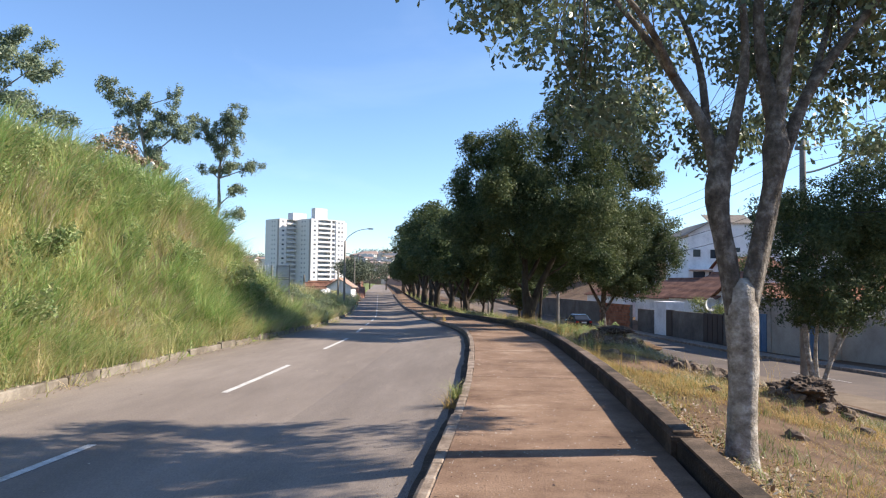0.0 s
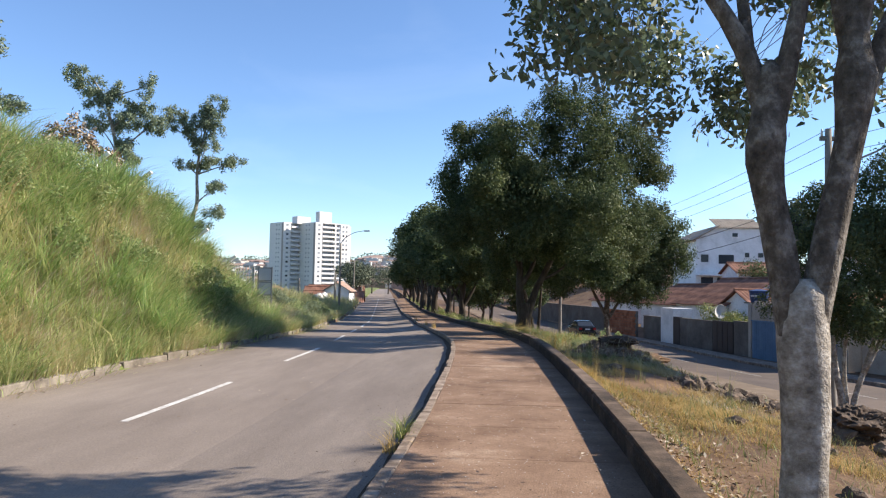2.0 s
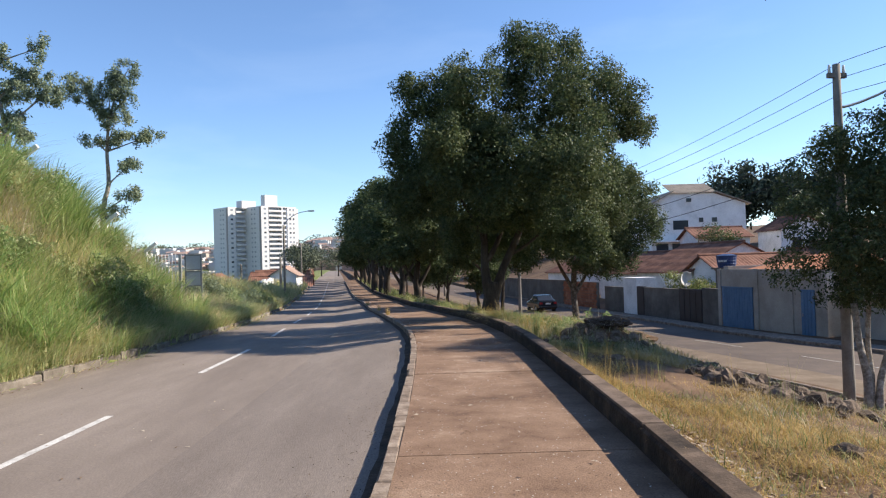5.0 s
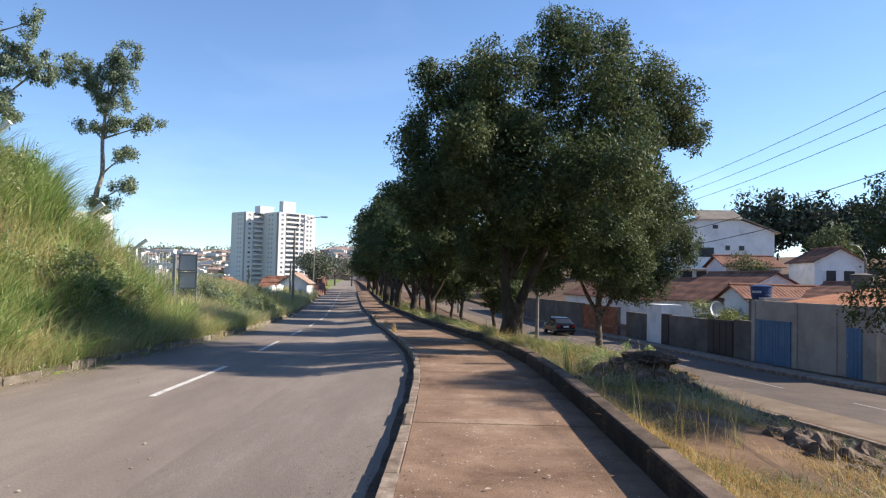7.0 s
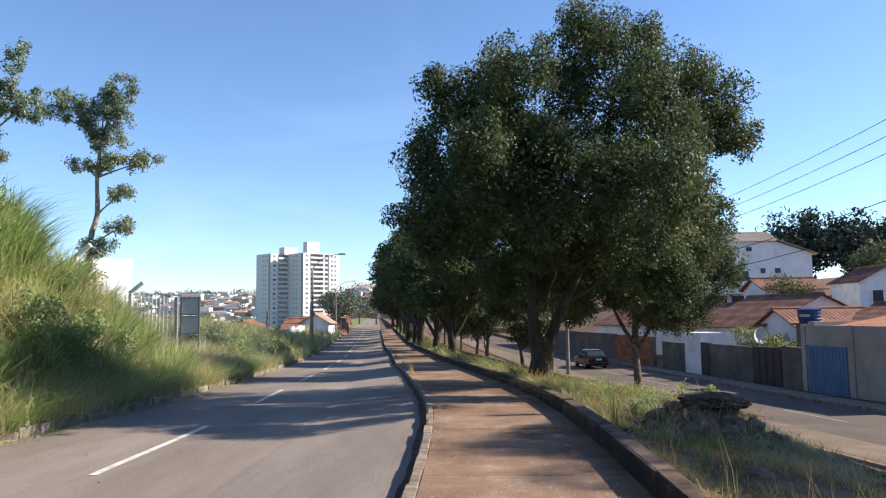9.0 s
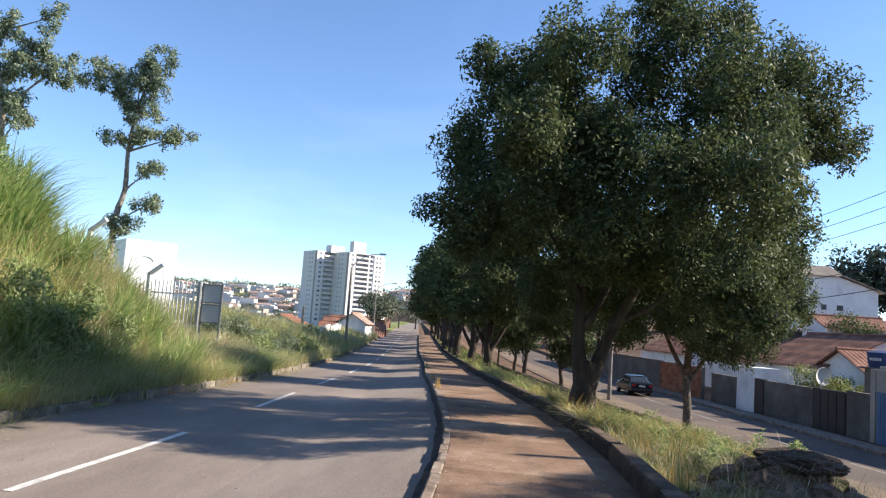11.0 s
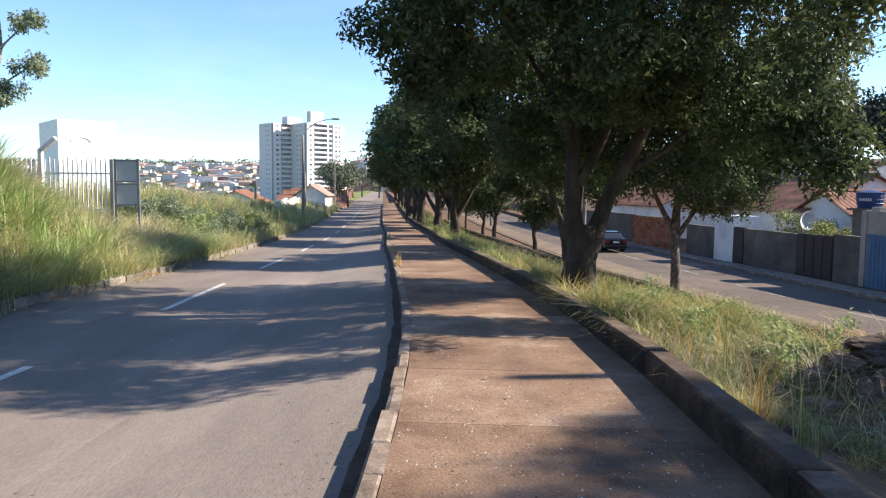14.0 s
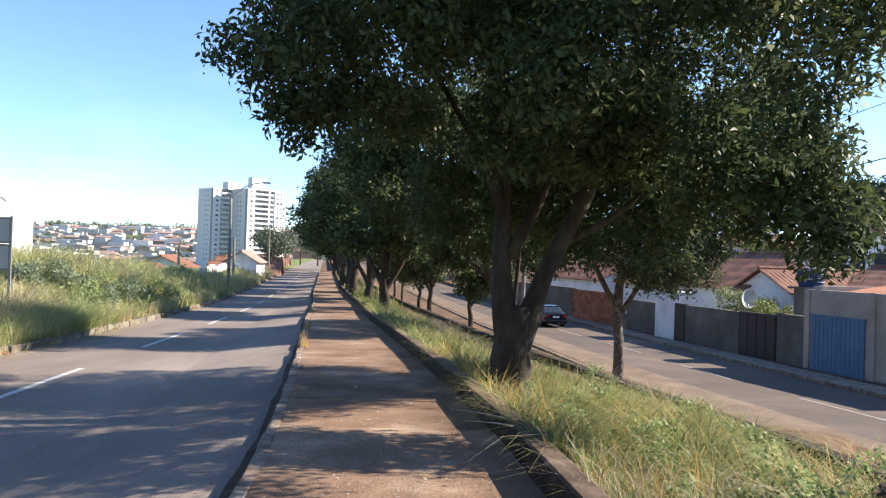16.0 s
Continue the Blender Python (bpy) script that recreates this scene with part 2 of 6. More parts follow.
DROP = smooth_curve([-120, 22, 27, 35, 43, 60, 80, 120, 180, 400, 1600], [0, 0, -0.07, -0.3, -0.52, -0.85, -1.0, -0.8, -0.3, 0, 0], 2.0)
KERB_L = smooth_curve([-120, 17, 22.6, 30, 36, 42, 51, 64, 85, 105, 1600], [-7.3, -7.05, -6.85, -7.2, -7.9, -8.65, -9.75, -11.8, -15.0, -18.0, -234.5], 1.0)
LOW = smooth_curve([-120, 15, 30, 45, 65, 100, 180, 1600], [-1.7, -1.9, -2.3, -2.65, -2.75, -2.6, -1.5, 0], 3.0)
CREST = smooth_curve([-120, 0, 22, 26, 30, 34, 36.5, 39, 45, 55, 70, 1600], [4.3, 4.3, 4.25, 3.85, 2.85, 1.25, 0.55, 0.35, 0.2, 0.1, 0.0, 0.0], 1.0)
WALL_IN, WALL_OUT, WALL_TOP = 2.13, 2.36, 0.205
STREET_N, STREET_F, FRONT = 12.0, 19.3, 20.7


def sstep(a, b, v):
    t = np.clip((v - a) / (b - a), 0, 1)
    return t * t * (3 - 2 * t)


def ground_z(x, y):
    """Height of the ground sheet; sunk a little under roads and pavements."""
    x, y = np.asarray(x, float), np.asarray(y, float)
    o, d, s = x - EDGE(y), DROP(y), LOW(y)
    left = KERB_L(y) - EDGE(y)
    back = d - 0.2
    bank = back + (CREST(y) - back) * sstep(left - 0.1, left - 4.8, o) + 0.12 * np.sin(1.7 * x + 0.8 * y) * sstep(left, left - 2, o)
    bank = bank - sstep(48, 95, y) * sstep(-10, -40, o) * 5.5
    r1 = d + 0.10 - 0.36 * sstep(2.2, 3.3, o) - 0.2 * sstep(3.3, 5.5, o)
    step = sstep(23, 27, y)
    right = r1 + (s + 0.02 - r1) * sstep(4.6 + 1.2 * step, STREET_N - 1.0 - 2.0 * step, o)
    right = right + 0.06 * np.sin(1.3 * x) * np.sin(0.9 * y) * sstep(2.6, 4, o) * (1 - sstep(9, 12, o))
    right = right + 0.56 * np.exp(-((x - 4.05) / 0.85) ** 2 - ((y - 22.9) / 0.95) ** 2) + 0.36 * np.exp(-((x - 5.3) / 0.85) ** 2 - ((y - 12.3) / 0.8) ** 2)
    hill = sstep(22, 45, o) * 4.5 + sstep(40, 160, o) * 9
    z = np.where(o < left, bank, np.where(o < WALL_OUT - 0.1, d - 0.6, right))
    z = np.where((o > STREET_N) & (o < FRONT - 0.1), s - 0.35, z)
    z = np.where(o >= FRONT - 0.1, s + 0.05 + hill, z)
    return z + sstep(470, 930, y) * 34 * (1 - 0.5 * sstep(100, 400, o)) - sstep(-20, -80, o) * sstep(120, 330, y) * 3


# ---- builders ----
def tagless(name, verts, faces, material, parent=None, label="", smooth=False):
    me = bpy.data.meshes.new(name)
    me.from_pydata([tuple(v) for v in np.asarray(verts, float)], [], [tuple(f) for f in faces])
    me.materials.append(material)
    if smooth:
        me.shade_smooth()
    ob = new(name, me)
    if parent is not None:
        ob.parent = parent
    if label:
        ob["label"] = label
    return ob


def quads(name, verts, per, material, parent=None, label="", fold=False):
    """Many faces of per corners each, from a flat array of corners."""
    v = np.asarray(verts, np.float32).reshape(-1, 3)
    n = len(v) // per
    me = bpy.data.meshes.new(name)
    me.vertices.add(len(v)), me.loops.add(len(v)), me.polygons.add(n)
    me.vertices.foreach_set("co", v.ravel())
    me.loops.foreach_set("vertex_index", np.arange(len(v), dtype=np.int32))
    me.polygons.foreach_set("loop_start", np.arange(n, dtype=np.int32) * per)
    me.update(calc_edges=True)
    me.materials.append(material)
    ob = new(name, me)
    if parent is not None:
        ob.parent = parent
    if label:
        ob["label"] = label
    return ob


def thing(name, x, y, z, label, category, group="", rz=0.0):
    e = new(name)
    e.empty_display_size = 0.2
    e.matrix_world = pose(x, y, z, 0, 0, rz)
    return tagged(e, label, category, group)


def part(name, bm, material, parent, label="", smooth=False):
    me = bpy.data.meshes.new(name)
    bm.to_mesh(me)
    bm.free()
    me.materials.append(material)
    if smooth:
        me.shade_smooth()
    ob = new(name, me)
    ob.parent = parent
    if label:
        ob["label"] = label
    return ob


def box(bm, x0, x1, y0, y1, z0, z1, bevel=0.0):
    vs = [bm.verts.new(p) for p in ((x0, y0, z0), (x1, y0, z0), (x1, y1, z0), (x0, y1, z0), (x0, y0, z1), (x1, y0, z1), (x1, y1, z1), (x0, y1, z1))]
    fs = [bm.faces.new([vs[i] for i in f]) for f in ((3, 2, 1, 0), (4, 5, 6, 7), (0, 1, 5, 4), (1, 2, 6, 5), (2, 3, 7, 6), (3, 0, 4, 7))]
    if bevel:
        bmesh.ops.bevel(bm, geom=list({e for f in fs for e in f.edges}), offset=bevel, segments=1, affect="EDGES")
    return vs


def boxpart(name, dims, material, parent, label="", bevel=0.0):
    bm = bmesh.new()
    box(bm, *dims, bevel)
    return part(name, bm, material, parent, label)


def tube(points, radii, sides=8, wob=0.0, seed=0):
    """Verts and faces of a tapered limb along points."""
    rng = np.random.default_rng(seed)
    p = np.asarray(points, float)
    t = np.gradient(p, axis=0)
    t /= np.linalg.norm(t, axis=1)[:, None]
    ref = np.array([0.0, 1.0, 0.2])
    u = np.cross(t, ref)
    u /= np.linalg.norm(u, axis=1)[:, None]
    w = np.cross(t, u)
    a = np.linspace(0, 2 * np.pi, sides, endpoint=False)
    r = np.asarray(radii, float)[:, None] * (1 + wob * rng.standard_normal((len(p), sides)))
    v = p[:, None, :] + r[..., None] * (np.cos(a)[None, :, None] * u[:, None, :] + np.sin(a)[None, :, None] * w[:, None, :])
    f = [(i * sides + j, i * sides + (j + 1) % sides, (i + 1) * sides + (j + 1) % sides, (i + 1) * sides + j) for i in range(len(p) - 1) for j in range(sides)]
    f += [tuple(range(sides))[::-1], tuple((len(p) - 1) * sides + j for j in range(sides))]
    return v.reshape(-1, 3), f


def bend(points, n=12):
    """A smooth line through a few points."""
    p = np.asarray(points, float)
    s = np.linspace(0, len(p) - 1, n)
    out = []
    for v in s:
        i = min(int(v), len(p) - 2)
        f = v - i
        p0, p1, p2, p3 = p[max(i - 1, 0)], p[i], p[i + 1], p[min(i + 2, len(p) - 1)]
        out.append(0.5 * (2 * p1 + (p2 - p0) * f + (2 * p0 - 5 * p1 + 4 * p2 - p3) * f * f + (3 * p1 - p0 - 3 * p2 + p3) * f ** 3))
    return np.array(out)


def limb(name, points, r0, r1, material, parent, sides=8, n=12, wob=0.05, seed=0, power=1.0):
    s = np.linspace(0, 1, n)
    v, f = tube(bend(points, n), r0 + (r1 - r0) * s ** power, sides, wob, seed)
    return tagless(name, v, f, material, parent, smooth=True)


def leaf_corners(c, out, size, rng, droop=0.35, six=False):
    """Four corners of a folded leaf at each centre c, facing roughly along out."""
    n = len(c)
    nrm = out + 0.75 * rng.standard_normal((n, 3))
    nrm[:, 2] += 0.25
    nrm /= np.linalg.norm(nrm, axis=1)[:, None]
    d = rng.standard_normal((n, 3))
    d[:, 2] -= droop
    d -= (d * nrm).sum(1)[:, None] * nrm
    d /= np.linalg.norm(d, axis=1)[:, None] + 1e-9
    w = np.cross(nrm, d)
    L = (size * rng.uniform(0.65, 1.3, n))[:, None]
    mid = c + d * L * 0.45
    lift = nrm * L * 0.10
    if six:
        a, b = c + d * L * 0.3 + lift * 0.7, c + d * L * 0.72 + lift
        return np.stack([c, a + w * L * 0.14, b + w * L * 0.235, c + d * L, b - w * L * 0.235, a - w * L * 0.14], 1)
    return np.stack([c, mid + w * L * 0.21 + lift, c + d * L, mid - w * L * 0.21 + lift], 1)


def crown_leaves(lobes, count, size, clump, rng, inner=0.15, knobs=9, fill=0.06, six=False):
    """Leaves in clumps over knobbly lobes (cx, cy, cz, rx, ry, rz), with larger leaves filling the dark inside."""
    lobes = np.asarray(lobes, float)
    sub = []
    for L in lobes:
        u = rng.standard_normal((knobs, 3))
        u /= np.linalg.norm(u, axis=1)[:, None]
        r = L[3:] * rng.uniform(0.30, 0.46, knobs)[:, None]
        sub.append(np.concatenate([L[:3] + u * (L[3:] - r * 0.55), r], 1))
    sub = np.concatenate(sub)
    deep = np.zeros(len(sub))
    for L in lobes:
        deep = np.maximum(deep, 1 - (((sub[:, :3] - L[:3]) / L[3:]) ** 2).sum(1))
    sub = sub[deep < 0.72]
    area = (sub[:, 3] * sub[:, 4] * sub[:, 5]) ** (2 / 3)
    which = rng.choice(len(sub), int(count / clump), p=area / area.sum())
    lb = sub[which]
    u = rng.standard_normal((len(lb), 3))
    u /= np.linalg.norm(u, axis=1)[:, None]
    rad = np.where(rng.random(len(lb)) < inner, rng.uniform(0.3, 0.8, len(lb)), rng.uniform(0.85, 1.05, len(lb)))
    c = lb[:, :3] + u * lb[:, 3:] * rad[:, None]
    cc = np.repeat(c, clump, 0) + np.clip(rng.standard_normal((len(c) * clump, 3)), -1.3, 1.3) * size * 0.75 * math.sqrt(max(1.0, clump / 12))
    out = [leaf_corners(cc, np.repeat(u, clump, 0), size, rng, 0.7 if six else 0.35, six)]
    n = int(count * fill * 1.8)
    if n:
        lb = lobes[rng.integers(len(lobes), size=n)]
        w = rng.standard_normal((n, 3))
        w /= np.linalg.norm(w, axis=1)[:, None]
        out.append(leaf_corners(lb[:, :3] + w * lb[:, 3:] * rng.uniform(0.25, 0.74, n)[:, None], w, size * 1.25, rng))
    return np.concatenate(out)


def blades(px, py, pz, h, w, lean, rng, wind=(0.0, 0.0)):
    """Bent grass blades as two quads and a tip each, given as separate quads that share no corners across blades."""
    n = len(px)
    az = rng.uniform(0, 2 * np.pi, n)
    side = np.stack([-np.sin(az), np.cos(az), np.zeros(n)], 1)
    out = np.stack([np.cos(az) + wind[0], np.sin(az) + wind[1], np.zeros(n)], 1)
    base = np.stack([px, py, pz], 1)
    up = np.array([0, 0, 1.0])
    lv = []
    for s, drop in ((0.0, 0.0), (0.45, 0.02), (0.8, 0.11), (1.0, 0.26)):
        ctr = base + up * (h * (s - drop * 1.2 * lean))[:, None] + out * (h * lean * s * s)[:, None]
        ww = (w * (1 - s * 0.93))[:, None] * side * 0.5
        lv.append((ctr - ww, ctr + ww))
    v = np.stack([q for a, b in lv for q in (a, b)], 1).reshape(-1, 3)
    return v


def grass(name, v, material, label, category="grass"):
    n = len(v) // 8
    base = np.arange(n)[:, None] * 8
    f = np.concatenate([base + np.array([[0, 1, 3, 2]]), base + np.array([[2, 3, 5, 4]]), base + np.array([[4, 5, 7, 6]])], 1).reshape(-1)
    me = bpy.data.meshes.new(name)
    me.vertices.add(len(v)), me.loops.add(len(f)), me.polygons.add(len(f) // 4)
    me.vertices.foreach_set("co", np.asarray(v, np.float32).ravel())
    me.loops.foreach_set("vertex_index", f.astype(np.int32))
    me.polygons.foreach_set("loop_start", np.arange(len(f) // 4, dtype=np.int32) * 4)
    me.update(calc_edges=True)
    me.materials.append(material)
    return tagged(new(name, me), label, category, kind="stuff")


def strip(name, ya, yb, step, o0, o1, zoff, material, label, zf=None, edge0=None, edge1=None, lift=0.0):
    """A band along the street between two offsets (or two edge curves)."""
    ys = np.arange(ya, yb + step / 2, step)
    zf = zf or DROP
    a = edge0(ys) if edge0 else EDGE(ys) + o0
    b = edge1(ys) if edge1 else EDGE(ys) + o1
    n = 6
    v, f = [], []
    for i, y in enumerate(ys):
        for j in range(n + 1):
            v.append((a[i] + (b[i] - a[i]) * j / n, y, float(zf(y)) + zoff + lift * max(0.0, (j - 4) / 2)))
    for i in range(len(ys) - 1):
        for j in range(n):
            k = i * (n + 1) + j
            f.append((k, k + 1, k + n + 2, k + n + 1))
    return tagged(tagless(name, v, f, material), label, "road" if "road" in name else "pavement", kind="structure")


# ---- ground, roads ----
oo = np.concatenate([-np.geomspace(900, 30, 22), np.arange(-28, -14, 1.0), np.arange(-14, -4, 0.25), np.arange(-4, 2, 1.0), np.arange(2.0, 13.4, 0.3),
                     [13.4, 16, 19], np.arange(19.4, 24, 0.4), np.arange(24, 60, 4), np.geomspace(60, 900, 18)])
gy = np.concatenate([np.arange(-120, -4, 8.0), np.arange(-4, 60, 0.5), np.arange(60, 130, 2.0), np.arange(130, 400, 15.0), np.geomspace(400, 1580, 14)])
OO, GY = np.meshgrid(oo, gy)
GX = EDGE(GY) + OO
GZ = ground_z(GX, GY)
nx = len(oo)
gf = [(i * nx + j, i * nx + j + 1, (i + 1) * nx + j + 1, (i + 1) * nx + j) for i in range(len(gy) - 1) for j in range(nx - 1)]
sheet = tagless("ground", np.stack([GX, GY, GZ], -1).reshape(-1, 3), gf, SOIL)
sheet.data.materials.append(TURF)
mid = (OO[:-1, :-1] + OO[1:, 1:]) / 2
sheet.data.polygons.foreach_set("material_index", ((mid < -6) | ((mid < 0) & (GY[:-1, :-1] > 130))).astype(np.int32).ravel())
tagged(sheet, "dry brown earth with patchy grass beside the roads", "ground", kind="structure")
strip("road", -60, 400, 1.0, 0, 0, -0.30, ASPHALT, "grey worn asphalt road with a dashed centre line", edge0=KERB_L, edge1=lambda y: EDGE(y) + 0.02, lift=0.175)
strip("road_low", -60, 400, 1.0, STREET_N, STREET_F, 0.0, ASPHALT_LOW, "dusty grey asphalt side street on lower ground", zf=LOW)
strip("verge_strip", -60, 300, 1.0, STREET_N - 0.6, STREET_N + 1.7, 0.012, DUST, "sandy dust strip along the lower street", zf=LOW)

# dark strip added in the gutter to deepen the kerb's shade
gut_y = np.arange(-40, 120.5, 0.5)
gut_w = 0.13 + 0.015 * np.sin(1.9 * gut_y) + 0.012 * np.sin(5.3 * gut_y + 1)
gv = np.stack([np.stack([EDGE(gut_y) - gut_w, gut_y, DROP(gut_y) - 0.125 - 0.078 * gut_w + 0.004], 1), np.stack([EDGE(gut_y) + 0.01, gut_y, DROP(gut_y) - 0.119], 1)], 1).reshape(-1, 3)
gutter = tagless("gutter", gv, [(2 * i, 2 * i + 1, 2 * i + 3, 2 * i + 2) for i in range(len(gut_y) - 1)], EARTH_SHADE)
tagged(gutter, "dark strip standing for shade along the foot of the kerb", "gutter", kind="structure")

# dashes of the centre line
def centre(y):
    return EDGE(y) - np.interp(y, [0, 20, 27, 35, 43, 70], [3.95, 3.93, 3.75, 3.55, 3.2, 2.8])


def dash(ya, yb, width, at, zf, zoff, name="road_marking", paint=None):
    ys = np.linspace(ya, yb, 6)
    v, f = [], []
    for i, y in enumerate(ys):
        for sx in (-width / 2, width / 2):
            v.append((at(y) + sx, y, float(zf(y)) + zoff))
        if i:
            f.append((2 * i - 2, 2 * i - 1, 2 * i + 1, 2 * i))
    return tagged(tagless(name, v, f, paint or PAINT), "worn white painted dash on the asphalt", "road marking", "lane dashes", "structure")


for k in range(-1, 16):
    dash(11.65 + 7.75 * k, 15.6 + 7.75 * k, 0.11, centre, DROP, -0.294)
for k in range(0, 12):
    dash(22 + 8 * k, 26 + 8 * k, 0.09, lambda y: EDGE(y) + 16.2, LOW, 0.006, paint=PAINT_OLD)


# ---- kerbs, path slabs, low wall ----
def run_piece(name, y0, y1, o0, o1, z0, z1, material, parent, edge=None, zf=None, chip=0.0, rng=None, bev=0.015):
    """One straight piece laid along a street curve."""
    edge, zf = edge or EDGE, zf or DROP
    m0, m1 = float(edge(y0)), float(edge(y1))
    d0, d1 = float(zf(y0)), float(zf(y1))
    c = rng.uniform(-chip, chip, 4) if rng is not None else np.zeros(4)
    b = bev
    v = [(m0 + o0, y0, d0 + z0), (m0 + o1, y0, d0 + z0), (m1 + o1, y1, d1 + z0), (m1 + o0, y1, d1 + z0),
         (m0 + o0, y0, d0 + z1 - b), (m0 + o1, y0, d0 + z1 - b), (m1 + o1, y1, d1 + z1 - b), (m1 + o0, y1, d1 + z1 - b),
         (m0 + o0 + b + c[0], y0 + b, d0 + z1), (m0 + o1 - b + c[1], y0 + b, d0 + z1), (m1 + o1 - b + c[1], y1 - b, d1 + z1), (m1 + o0 + b + c[0], y1 - b, d1 + z1)]
    f = [(0, 1, 5, 4), (1, 2, 6, 5), (2, 3, 7, 6), (3, 0, 4, 7), (4, 5, 9, 8), (5, 6, 10, 9), (6, 7, 11, 10), (7, 4, 8, 11), (8, 9, 10, 11)]
    return tagless(name, v, f, material, parent)


rng = np.random.default_rng(3)
pavement = tagged(new("pavement"), "red-dusted concrete footpath in cast slabs", "pavement", kind="structure")
y = -9.0
while y < 130:
    ln = 1.5 if y < 60 else 3.0
    run_piece("slab", y + 0.002, y + ln - 0.002, 0.106, WALL_IN + 0.02, -0.5, rng.uniform(-0.005, 0.004), CONCRETE_PATH, pavement, chip=0.0, rng=rng, bev=0.004)
    y += ln
kerb_path = tagged(new("kerb"), "worn concrete kerb along the footpath", "kerb", kind="structure")
y = -9.0
while y < 130:
    ln = rng.choice((0.5, 0.65, 0.8)) if y < 32 else 1.0 if y < 40 else 3.0
    j = rng.uniform(-0.012, 0.012)
    run_piece("kerb_stone", y + 0.001, y + ln - 0.001, -0.01 + j, 0.106, -0.5, 0.004 + rng.uniform(-0.008, 0.004), KERB, kerb_path, chip=0.018, rng=rng, bev=0.014)
    y += ln
kerb_left = tagged(new("kerb_grass"), "low worn concrete kerb along the grassy bank", "kerb", kind="structure")
y = -9.0
while y < 130:
    ln = 1.0 if y < 50 else 3.0
    j = rng.uniform(-0.03, 0.03)
    run_piece("kerb_stone", y + 0.01, y + ln - 0.01, -0.16 + j, 0.02 + j, -0.5, -0.15 + rng.uniform(-0.03, 0.02), KERB_GREY, kerb_left, edge=KERB_L, chip=0.02, rng=rng, bev=0.025)
    y += ln
low_wall = tagged(new("wall_low"), "low mossy concrete wall, darkened as shaded, beside the footpath", "wall", kind="structure")
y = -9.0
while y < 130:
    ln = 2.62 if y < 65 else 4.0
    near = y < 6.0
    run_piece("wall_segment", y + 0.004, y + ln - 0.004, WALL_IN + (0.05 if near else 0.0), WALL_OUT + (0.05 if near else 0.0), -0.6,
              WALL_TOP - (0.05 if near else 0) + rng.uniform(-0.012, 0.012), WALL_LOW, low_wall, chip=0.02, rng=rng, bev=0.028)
    # Dusty top piece, added paler than the face as the sun lights it.
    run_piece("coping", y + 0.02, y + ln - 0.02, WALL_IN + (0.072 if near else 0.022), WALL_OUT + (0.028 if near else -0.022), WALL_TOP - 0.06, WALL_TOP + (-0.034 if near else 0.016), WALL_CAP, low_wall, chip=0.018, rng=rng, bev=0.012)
    y += ln
bank_wall = tagged(new("wall_bank"), "old low retaining wall on the tree strip", "wall", kind="structure")
y = 24.2
while y < 90:
    run_piece("wall_segment", y + 0.005, y + 2.8 - 0.005, 5.7, 5.95, -1.2, -0.28 + rng.uniform(-0.03, 0.03), WALL_LOW, bank_wall, chip=0.02, rng=rng, bev=0.02)
    y += 2.8
street_kerb = tagged(new("kerb_street"), "low stained kerb of the lower street", "kerb", kind="structure")
y = 20.0
while y < 110:
    run_piece("kerb_stone", y + 0.01, y + 2.0 - 0.01, STREET_F, STREET_F + 0.15, -0.4, 0.15, KERB, street_kerb, zf=LOW, rng=rng, bev=0.02)
    run_piece("slab", y + 0.01, y + 2.0 - 0.01, STREET_F + 0.16, FRONT + 0.02, -0.4, 0.14, KERB, street_kerb, zf=LOW, rng=rng, bev=0.02)
    run_piece("kerb_stone", y + 0.01, y + 2.0 - 0.01, STREET_N - 0.75, STREET_N - 0.6, -0.4, 0.10, KERB, street_kerb, zf=LOW, rng=rng, bev=0.02)
    y += 2.0


# ---- trees ----
def stem_thing(name, x, y, label, group="", rz=0.0, sink=0.05):
    return thing(name, x, y, float(ground_z(x, y)) - sink, label, "tree", group, rz)


